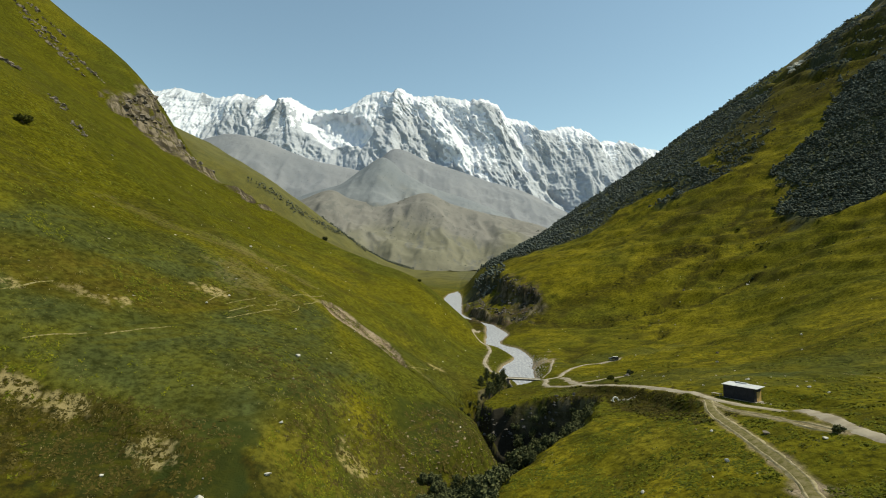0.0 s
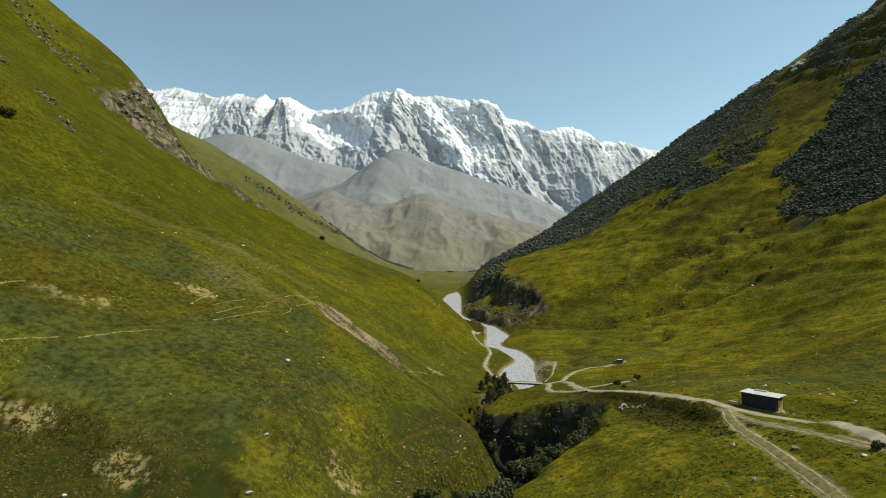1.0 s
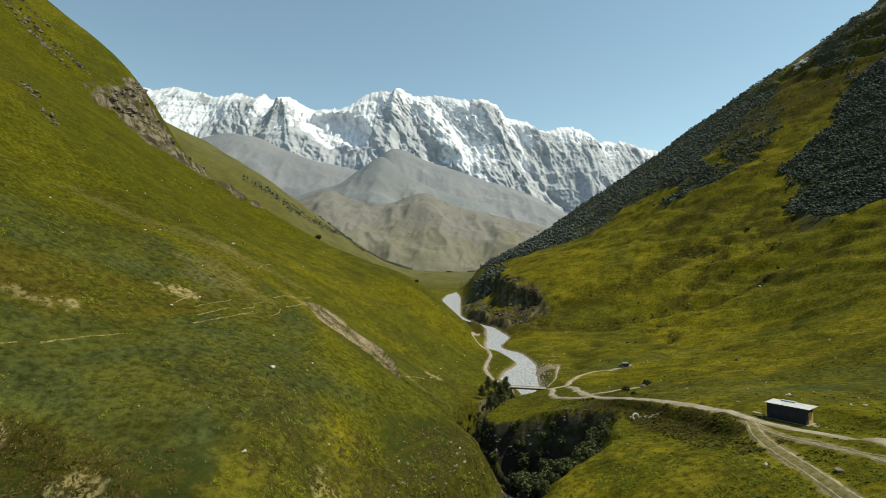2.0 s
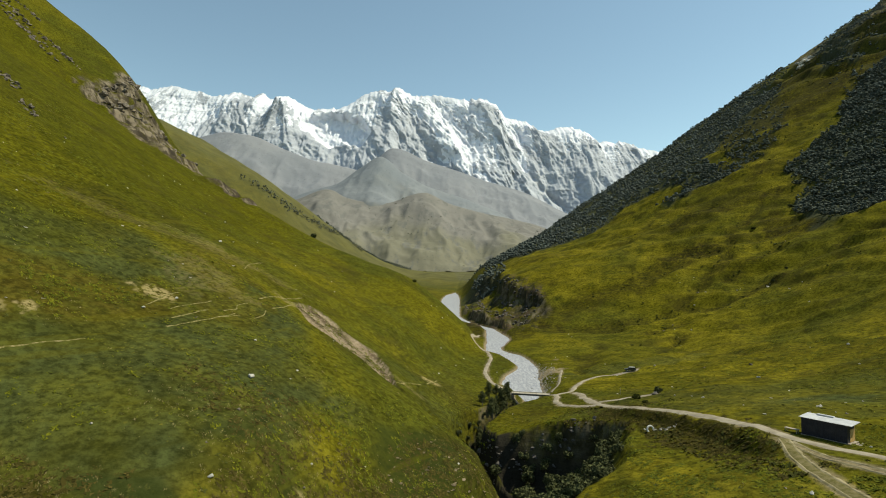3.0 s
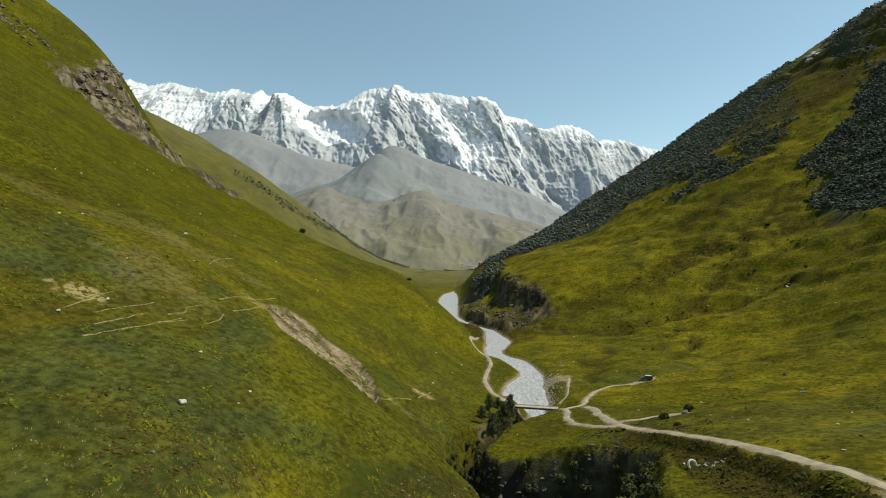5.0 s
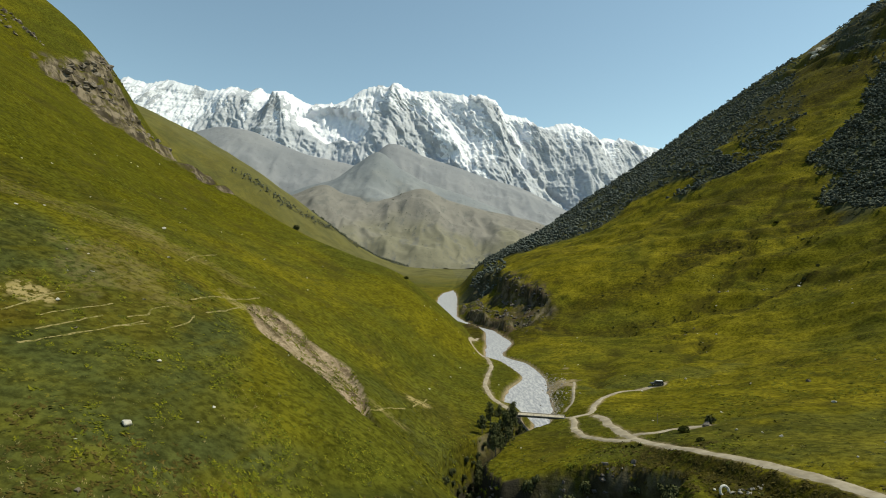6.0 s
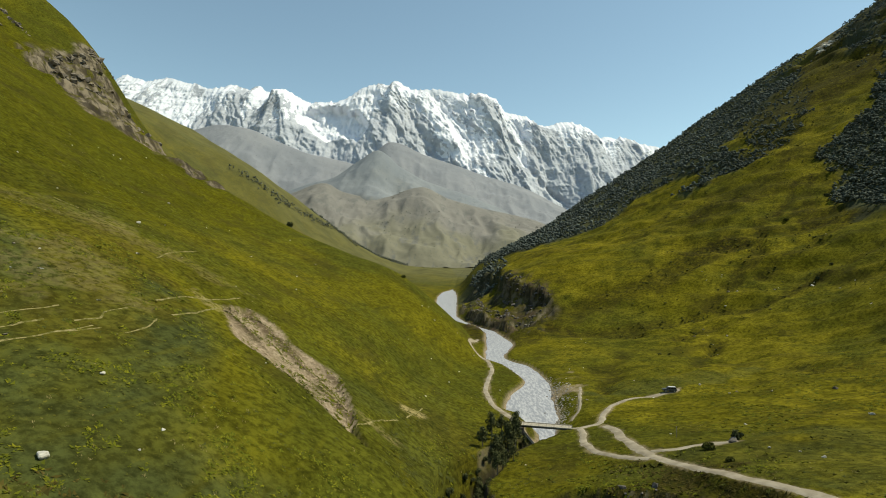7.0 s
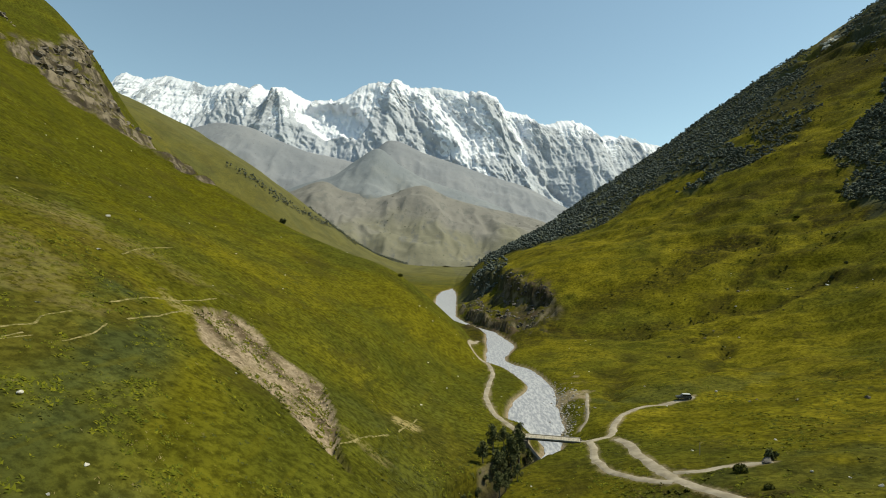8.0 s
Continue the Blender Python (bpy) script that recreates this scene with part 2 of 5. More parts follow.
def land(x, y):
    """The height of the ground at arrays of places."""
    z = valley(x, y)
    rx, rz, rw = river(y)
    far = np.clip((y - 60) / 400, 0.15, 3)
    wild = step(8, 60, np.abs(x - rx) - rw)
    z = z + wild * (rough(x, y, 140, 3, 3) * 2.2 * far + rough(x, y, 38, 4, 11) * 0.8 * np.sqrt(far))
    z = z + rough(x, y, 9, 3, 21) * 0.16 + step(260, 200, y) * rough(x, y, 2.6, 3, 27) * 0.10
    # hummocks on the valley's floor
    z = z + step(60, 85, x) * step(330, 250, y) * step(120, 160, y) * rough(x, y * 1.6, 22, 3, 25) * 0.9
    # gullies down the right side, and the crags of both sides
    side = step(120, 260, x) * step(280, 420, y)
    z = z + side * rough(x * 0.35 + y * 0.9, x * 0.12 - y * 0.1, 60, 4, 35, 0.5, True) * 4.5
    along, across = 0.77 * x - 0.64 * y, 0.64 * x + 0.77 * y
    z = z + step(95, 170, x) * step(230, 300, y) * step(700, 560, y) * rough(along * 0.28, across, 18, 3, 37, 0.5, True) * 1.5
    z = z - gully(x, y)
    # stepped cliffs on the left side
    cliff = area(x, y, CLIFF, 5, 20, 5, 12)
    for high, seed in ((17.0, 41), (6.5, 44)):
        level = z / high + 0.32 * rough(x, y, 45, 3, seed) + 0.10 * rough(x, y, 9, 3, seed + 5)
        part_ = level - np.floor(level)
        z = z + cliff * high * 0.62 * (step(0.30, 0.70, part_) - part_) * step(-0.6, 0.2, rough(x, y, 36, 2, seed + 2) + 0.25)
    z = z + cliff * rough(x, y, 11, 3, 43, 0.6, True) * 1.1
    # long steps across the pastures
    bench_ = z / 2.6 + 0.8 * rough(x, y, 60, 3, 51)
    bench_ = bench_ - np.floor(bench_)
    stepped = (step(60, 120, x) * step(260, 340, y) * step(620, 520, y) * step(0.0, 0.5, rough(x, y, 70, 3, 53)) * 0.75
               + step(-25, -60, x) * step(90, 130, y) * step(330, 250, y) * step(0.1, 0.6, rough(x, y, 42, 3, 55)) * 0.5)
    z = z + stepped * 0.9 * (step(0.25, 0.75, bench_) - bench_)
    # broad bands of the right side, and the crags below its summit
    rise_ = z / 13.0 + 0.9 * rough(x, y, 95, 3, 59)
    rise_ = rise_ - np.floor(rise_)
    z = z + 13.0 * 0.34 * (step(0.2, 0.8, rise_) - rise_) * step(80, 130, x) * step(250, 330, y) * step(720, 600, y) * step(-0.5, 0.3, rough(x, y, 80, 3, 60))
    rise_ = z / 44.0 + 0.8 * rough(x, y, 130, 3, 62)
    rise_ = rise_ - np.floor(rise_)
    summit = step(470, 560, x) * step(640, 720, y)
    z = z + 44.0 * 0.62 * (step(0.34, 0.66, rise_) - rise_) * summit * step(-0.4, 0.3, rough(x, y, 90, 2, 64)) * step(960, 860, y)
    z = z + summit * rough(x, y, 40, 4, 68, 0.55, True) * 2.5
    # broken ground of the right side
    z = z + step(70, 130, x) * step(200, 280, y) * step(700, 560, y) * (rough(x, y, 24, 4, 57) * 0.9 + rough(along * 0.5, across, 9, 3, 58, 0.5, True) * 0.45)
    bluff = area(x, y, BLUFF, 5, 16, 6, 16)
    z = z + bluff * rough(x, y, 15, 4, 45, 0.6, True) * 2.6
    lip = curve((440, 462, 516, 574, 660), (90, 84, 66, 61, 50), y)
    z = z - 13 * step(0.5, -4, x - lip + 3 * grain(x, y, 14, 47) + 2.5 * grain(x, y, 5, 48)) * step(-42, -12, x - lip) * step(448, 468, y) * step(650, 600, y)
    # rounded lobes above the gorge, and the bank beside them
    s, q = (x + 32) * 0.41 + (y - 101) * 0.91, (x + 32) * 0.91 - (y - 101) * 0.41
    lobe = step(0, 9, q) * step(54, 42, s) * step(-10, 0, s) * step(44, 22, q)
    z = z - lobe * 2.4 * (1 - lobes(s, q))
    edge = heath_edge(x)
    z = z - 2.2 * step(1, -7, y - edge - 1.5 * grain(x, y, 9, 66)) * step(-25, -40, x) * step(50, 75, y)
    # the landslip
    z = z - scar(x, y) * (1.8 + 0.5 * rough(x, y, 7, 3, 19, 0.5, True) + 0.8 * slip_lines(x, y))
    # the rough bank below the road
    rise = x - curve((105, 117, 138, 150, 164, 178), (59.5, 58, 57.8, 56, 52, 48.5), y)
    z = z - 1.9 * step(-1.8, -5, rise + grain(x, y, 6, 83)) * step(-24, -9, rise) * step(108, 122, y) * step(178, 166, y)
    # level ground under the shed
    pad = spot(x, y, 66.0, 116.0, 15, 10, -60, 0)
    z = z * (1 - pad) + (33.25 + 0.09 * np.maximum(114 - y, 0)) * pad
    # the gorge below the bridge
    run = np.abs(x - rx)
    slot = step(168, 176, y) * step(224, 212, y)
    bank = ((1.25 + (np.where(x > rx, 2.2, 2.1) - 1.25) * step(106, 138, y)) * (1 - slot) + 3.4 * slot) * np.maximum(run - rw - 0.5, 0) * (1 + 0.25 * grain(x, y, 11, 5))
    floor = rz - 0.6 + np.where((y > 232) & ((x < rx) | (y > 425)), 400 * step(6, 14, run - rw), 0)
    gorge = step(230, 222, y)
    cut = floor + bank * gorge + (1 - gorge) * np.maximum(run - rw, 0) * np.where(x > rx, 0.5, 0.9) + rough(x, y, 6, 3, 8) * 0.5 * gorge
    # the wide bowl under its near wall
    d = bowl_depth(x, y) + 1.0 * rough(x, y, 8, 3, 31)
    wall = step(155, 166, y)
    bowl = np.maximum(4 + 0.6 * rough(x, y, 7, 3, 29), 24 - 2 * wall - d * (1.25 + 2.2 * wall))
    cut = np.minimum(cut, np.where(d > -1.5, bowl, 999))
    # below the bowl the gorge is a shallow dell, full of bushes
    dell = step(127, 117, y)
    low = np.minimum(z, cut)
    return low * (1 - dell) + np.maximum(low, z - 3.5 * np.exp(-(run / 7) ** 2)) * dell


# the tracks: their middle lines and widths
ROADS = {
    "road": (((60, -120), (64, -40), (66.5, 20), (64.2, 60), (63.7, 78), (63.8, 84), (64.8, 90), (66.6, 98), (67.0, 105), (65.4, 110.5), (62.8, 115), (60.4, 119.3), (59.2, 125), (58.8, 137), (56.6, 150), (52, 164), (48.5, 178), (46.6, 190), (48, 206), (50.3, 218), (49.8, 226)), 2.3),
    "bank_road": (((46, 184), (41.5, 190.5), (39, 199), (39.5, 209), (42, 219), (43, 226), (41, 227.5), (29, 231), (25.5, 243), (22, 260), (21.5, 275), (24.5, 300), (28.5, 326), (28, 344)), 1.7),
    "field_road": (((43, 226), (49, 229), (54, 240), (60, 250), (70, 257), (82, 259.8), (86, 260.5)), 1.7),
    "lower_track": (((58.4, 119), (54.6, 109), (52.7, 98), (51.1, 88), (50.4, 82.5), (49.6, 77.4), (48.1, 72.2), (46.4, 68), (44, 50), (42, 10), (40, -60)), 2.3),
    "middle_track": (((58.6, 117.6), (58.0, 109.3), (59.8, 103), (60.4, 94), (60.8, 88), (62.4, 83)), 1.9),
    "upper_track": (((27.5, 404), (23, 380), (20.5, 364), (24, 352), (28, 344)), 1.6),
    "side_track": (((48, 189), (52, 187.2), (58, 187.4), (64.5, 186)), 1.5),
    "bar_track": (((45, 244), (49.5, 252), (53, 264), (58, 282)), 0.9),
}


def road_gap(x, y):
    """The distance to the nearest track's edge."""
    best = np.full(np.shape(x), 1e6)
    for path, width in ROADS.values():
        for (ax, ay), (bx, by) in zip(path[:-1], path[1:]):
            u = np.clip(((x - ax) * (bx - ax) + (y - ay) * (by - ay)) / ((bx - ax) ** 2 + (by - ay) ** 2), 0, 1)
            best = np.minimum(best, np.hypot(x - ax - u * (bx - ax), y - ay - u * (by - ay)) - width / 2)
    return best


def wood(x, y):
    """Where the woods of the right side stand."""
    low = curve((50, 60, 74, 104, 147, 211, 267, 294, 310, 318, 371, 418, 487, 560), (1300, 1000, 735, 640, 645, 668, 618, 590, 600, 650, 690, 730, 790, 900), x)
    a = step(-6, 10, y - low + 26 * rough(x, y, 55, 3, 101)) * (x > 44) * (x < 620)
    edge = curve((395, 404, 420, 473, 535, 557, 611, 660, 720, 800, 900), (420, 315, 303, 312, 326, 392, 448, 492, 535, 590, 680), y)
    b = step(-5, 6, x - edge + 20 * rough(x, y, 40, 3, 111)) * (y > 396) * (y < 900) * step(-0.9, 0.1, rough(x, y, 70, 3, 117) + 0.6 * (y < 640))
    b = b * step(14, -14, y - 652 - 0.25 * (x - 490) + 22 * rough(x, y, 40, 3, 119))
    tongue = spot(x, y, 272, 606, 26, 12, 0, 0.5, 33) + spot(x, y, 565, 765, 92, 20, 58, 0.5, 37)
    thin = spot(x, y, 400, 705, 120, 34, 55, 0.5, 39) * 0.3 + spot(x, y, 640, 790, 110, 80, 55, 0.5, 43) * 0.25 + spot(x, y, 690, 905, 110, 40, 48, 0.4, 44) * 0.55
    ribs = np.clip(step(520, 600, x) * step(690, 760, y), 0, 1)
    a = np.maximum(a, 0.8 * spot(x, y, 46, 640, 20, 90, 0, 0.5, 58))
    return np.clip(np.maximum((a + b) * (1 - 0.85 * ribs * step(0.2, -0.3, rough(x * 0.7 + y * 0.7, (x - y) * 0.25, 50, 3, 57))) + tongue, thin), 0, 1)


def masks(x, y, z):
    """Where the ground is lush, golden, heathy, strawy, bare, rocky, wooded, in the gorge's painted shade or hazed by
    distance.
    """
    rx, rz, rw = river(y)
    n = rough(x, y, 40, 4, 50)
    near = step(330, 200, y)
    m = {}
    lush = area(x, y, LUSH, 3.5, 16, 5, 2) + 0.6 * spot(x, y, 95, 170, 40, 24, 10, 0.6, 3) + 0.6 * spot(x, y, 95, 272, 40, 10, 10, 0.6, 8) + 0.5 * spot(x, y, 84, 140, 22, 12, 0, 0.6, 9) + 0.25 * spot(x, y, 43, 98, 9, 20, 0, 0.5, 4)
    m["strip"] = area(x, y, STRIP, 3, 10, 4, 3) + 0.6 * spot(x, y, -62, 182, 10, 26, 30, 0.5, 29) + 0.5 * spot(x, y, -74, 206, 22, 8, 35, 0.5, 38)
    m["lush"] = np.clip(lush * 0.95 + 0.45 * step(0.1, 0.6, n) * near * step(20, 0, x), 0, 1) * (1 - 0.7 * np.clip(m["strip"], 0, 1))
    streak = rough(x * 0.55 + y * 0.85, (x * 0.85 - y * 0.55) * 0.25, 26, 4, 61)
    gold = spot(x, y, -150, 270, 90, 120, 30, 0.4, 5) * 0.15 + 0.7 * spot(x, y, -31, 151, 18, 4.5, 118, 0.5, 6) + spot(x, y, -40, 225, 40, 24, 40, 0.4, 8) * 0.25
    gold = gold + spot(x, y, 27, 112, 9, 24, 30, 0.4, 7) + spot(x, y, 36, 88, 14, 6, 0, 0.4, 13) * 0.8 + spot(x, y, 31, 104, 20, 30, 0, 0.5, 15) * 0.75 + spot(x, y, 90, 545, 70, 60, 0, 0.4, 9) * 0.7 + spot(x, y, 330, 600, 40, 60, 30, 0.4, 10) * 0.8 + spot(x, y, 68, 246, 14, 6, 10, 0.4, 11) * 0.9
    gold = gold + 0.95 * area(x, y, LOBE_A, 1.6, 6, 2.2, 67) + 0.95 * area(x, y, LOBE_B, 1.6, 6, 2.2, 70)
    m["gold"] = np.clip(gold * step(-0.5, 0.4, streak) + 0.25 * step(0.2, 0.8, streak) + step(45, 75, x) * step(330, 400, y) * (0.30 + 0.50 * step(-0.5, 0.4, rough(x, y, 55, 4, 77))) + step(42, 70, x) * step(100, 150, y) * step(400, 330, y) * (0.25 + 0.50 * step(-0.4, 0.4, rough(x, y, 30, 4, 79))) + 1.2 * spot(x, y, 33, 104, 20, 32, 0, 0.4, 15) * (0.5 + 0.5 * step(-0.6, 0.2, rough(x, y, 12, 4, 81))), 0, 1)
    edge = heath_edge(x)
    heath = step(0.8, -0.8, y - edge - 1.2 * grain(x, y, 7, 66)) * step(-27, -34, x)
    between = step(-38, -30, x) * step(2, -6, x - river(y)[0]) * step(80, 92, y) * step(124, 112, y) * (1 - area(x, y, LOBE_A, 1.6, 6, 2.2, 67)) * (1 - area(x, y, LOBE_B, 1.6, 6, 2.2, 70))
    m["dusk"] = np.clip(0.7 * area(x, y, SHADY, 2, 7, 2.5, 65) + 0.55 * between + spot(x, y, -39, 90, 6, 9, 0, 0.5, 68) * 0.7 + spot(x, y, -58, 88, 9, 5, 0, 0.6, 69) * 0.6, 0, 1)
    m["deep"] = np.clip(step(-70, -110, x) * step(130, 170, y) * step(520, 420, y), 0, 1)
    heath = heath + spot(x, y, 52, 140, 5, 24, 8, 0.5, 17) + spot(x, y, 50, 440, 30, 60, 0, 0.4, 18) * 0.7 + 0.5 * spot(x, y, 2, 140, 8, 26, -30, 0.5, 19) + spot(x, y, 34, 168, 22, 5, 10, 0.4, 20)
    heath = heath + 0.4 * side_slope(x, y) * step(0.1, 0.6, rough(x, y, 60, 4, 73)) + spot(x, y, 450, 740, 130, 70, 45, 0.5, 75) * 0.7 + 0.25 * side_slope(x, y) * step(0.35, -0.3, rough(x * 0.35 + y * 0.9, x * 0.12 - y * 0.1, 60, 4, 35, 0.5, True)) + 0.4 * step(0.25, 0.7, n * 0.5 + 0.5 * streak)
    # the gully term darkens hollows: their shade painted in with the heath colour
    heath = heath + step(0.3, 1.8, gully(x, y)) * 0.7 + spot(x, y, 270, 538, 45, 34, 25, 0.6, 76) * 0.6 + spot(x, y, 282, 452, 14, 26, 0, 0.6, 78) * 0.8 + spot(x, y, 400, 705, 120, 34, 55, 0.5, 39) * 0.8 + spot(x, y, 640, 790, 130, 90, 55, 0.5, 43) * 0.9
    m["heath"] = np.clip(heath, 0, 1)
    straw = spot(x, y, -76, 95.2, 4, 1.6, 0, 0.5, 22) + spot(x, y, -67.5, 95.8, 4.5, 1.8, 0, 0.5, 24) + spot(x, y, -48, 90.8, 4.2, 2.2, 0, 0.4, 26) + 0.8 * spot(x, y, -93.5, 115.5, 2.4, 1.2, 0, 0.5, 28) + 0.6 * spot(x, y, -83, 124, 5, 1.2, 20, 0.6, 27) + spot(x, y, -76.6, 128.6, 1.8, 1.4, 0, 0.5, 23) + spot(x, y, -67.8, 156, 4, 3, 0, 0.5, 21)
    straw = straw + spot(x, y, -64, 178, 9, 12, 30, 0.6, 29) * 0.22 + spot(x, y, -47, 199, 5, 3, 0, 0.6, 30) * 0.6 + spot(x, y, -3, 216, 3, 4, 0, 0.5, 32) + spot(x, y, -19, 109, 3, 3, 0, 0.4, 34) + spot(x, y, -8, 190, 5, 2, 0, 0.5, 36) * 0.4
    straw = straw + spot(x, y, -68, 220, 16, 8, 20, 0.6, 38) * 0.2 + spot(x, y, -100, 200, 30, 6, 30, 0.6, 39) * 0.15
    m["straw"] = np.clip(straw, 0, 1) * 0.7
    slip = step(0.02, 0.2, scar(x, y)) * (1 - 0.85 * step(0.1, 0.5, rough(x, y, 6, 3, 163)) * step(-36, -22, x))
    m["runnel"] = np.clip(step(0.02, 0.2, scar(x, y)) * step(0.35, -0.35, slip_lines(x, y)), 0, 1)
    verge = step(0.6, -0.4, road_gap(x, y) + 0.5 * rough(x, y, 3.5, 3, 87)) * 0.7
    bar = spot(x, y, 52, 282, 6, 24, -14, 0.6, 42) * step(0.0, 1.5, x - rx - rw) * 0.75 * step(0.0, 0.5, rough(x, y, 7, 3, 48)) + spot(x, y, 46.5, 69, 2.6, 4, 0, 0.6, 46)
    m["bare"] = np.clip(slip + verge + bar + step(2.2, 0.6, np.abs(x - rx) - rw) * (y > 225) * (y < 850), 0, 1)
    gy_, gx_ = np.gradient(z)
    steep = np.hypot(gx_ / np.maximum(np.abs(np.gradient(x, axis=1)), 1e-3), gy_ / np.maximum(np.abs(np.gradient(y, axis=0)), 1e-3))
    crag = area(x, y, CLIFF, 5, 16, 3, 12) * 1.2 + spot(x, y, 645, 920, 40, 22, 55, 0.5, 52) * 1.4 + 0.8 * spot(x, y, 700, 850, 110, 80, 40, 0.6, 54)
    bluff = area(x, y, BLUFF, 5, 14, 4, 16)
    m["rock"] = np.clip(crag * step(0.50, 0.85, steep + 0.25 * rough(x, y, 14, 3, 93)) + 0.7 * bluff * step(0.7, 1.1, steep + 0.3 * rough(x, y, 14, 3, 95)) + step(1.3, 1.9, steep) * 0.5 * (y < 240) * (x > 14), 0, 1)
    m["talus"] = np.clip(bluff * step(-0.3, 0.3, rough(x, y, 20, 3, 97)), 0, 1)
    # steep walls of bowl and gorge, to be darkened as if in shade
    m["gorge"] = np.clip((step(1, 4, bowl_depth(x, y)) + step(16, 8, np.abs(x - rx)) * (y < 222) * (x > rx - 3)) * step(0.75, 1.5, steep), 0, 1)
    m["wood"] = wood(x, y)
    # grows up the valley; drives the painted haze
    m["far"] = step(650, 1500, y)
    return m


def side_slope(x, y):
    return step(110, 220, x) * step(250, 420, y)


# ---- materials ----
class Stuff:
    """A node material, written in few words."""

    def __init__(self, name, roughness=0.9, specular=0.2):
        self.mat = bpy.data.materials.new(name)
        self.mat.use_nodes = True
        self.n, self.l = self.mat.node_tree.nodes, self.mat.node_tree.links
        self.bsdf = self.n["Principled BSDF"]
        self.bsdf.inputs["Roughness"].default_value = roughness
        self.bsdf.inputs["Specular IOR Level"].default_value = specular
        self.coord = self.n.new("ShaderNodeNewGeometry").outputs["Position"]

    def put(self, value, socket):
        if isinstance(value, (int, float)):
            socket.default_value = value
        elif isinstance(value, tuple):
            socket.default_value = (*value, 1.0)[:len(socket.default_value)]
        else:
            self.l.new(value, socket)

    def noise(self, size, detail=4, stretch=None, rough=0.55, distort=0.0):
        t = self.n.new("ShaderNodeTexNoise")
        t.inputs["Scale"].default_value, t.inputs["Detail"].default_value = 1.0 / size, detail
        t.inputs["Roughness"].default_value, t.inputs["Distortion"].default_value = rough, distort
        if stretch:
            m = self.n.new("ShaderNodeMapping")
            m.inputs["Scale"].default_value = stretch
            self.l.new(self.coord, m.inputs[0])
            self.l.new(m.outputs[0], t.inputs[0])
        else:
            self.l.new(self.coord, t.inputs[0])
        return t.outputs[0]

    def ramp(self, value, a, b, lo=0.0, hi=1.0):
        r = self.n.new("ShaderNodeMapRange")
        r.interpolation_type = "SMOOTHSTEP"
        for i, v in enumerate((value, a, b, lo, hi)):
            self.put(v, r.inputs[i])
        return r.outputs[0]

    def math(self, kind, a, b=0.0):
        r = self.n.new("ShaderNodeMath")
        r.operation = kind
        self.put(a, r.inputs[0]), self.put(b, r.inputs[1])
        return r.outputs[0]

    def mix(self, amount, a, b, blend="MIX"):
        r = self.n.new("ShaderNodeMix")
        r.data_type, r.blend_type = "RGBA", blend
        self.put(amount, r.inputs[0]), self.put(a, r.inputs[6]), self.put(b, r.inputs[7])
        return r.outputs[2]

    def mask(self, name):
        a = self.n.new("ShaderNodeAttribute")
        a.attribute_name = name
        return a.outputs["Fac"]

    def island(self):
        return self.n.new("ShaderNodeNewGeometry").outputs["Random Per Island"]

    def each(self):
        return self.n.new("ShaderNodeObjectInfo").outputs["Random"]

    def up(self):
        s = self.n.new("ShaderNodeSeparateXYZ")
        self.l.new(self.n.new("ShaderNodeNewGeometry").outputs["Normal"], s.inputs[0])
        return s.outputs[2]

    def done(self, colour, bump=None, strength=0.5, depth=0.1):
        self.put(colour, self.bsdf.inputs["Base Color"])
        if bump is not None:
            b = self.n.new("ShaderNodeBump")
            b.inputs["Strength"].default_value, b.inputs["Distance"].default_value = strength, depth
            self.l.new(bump, b.inputs["Height"])
            self.l.new(b.outputs[0], self.bsdf.inputs["Normal"])
        return self.mat


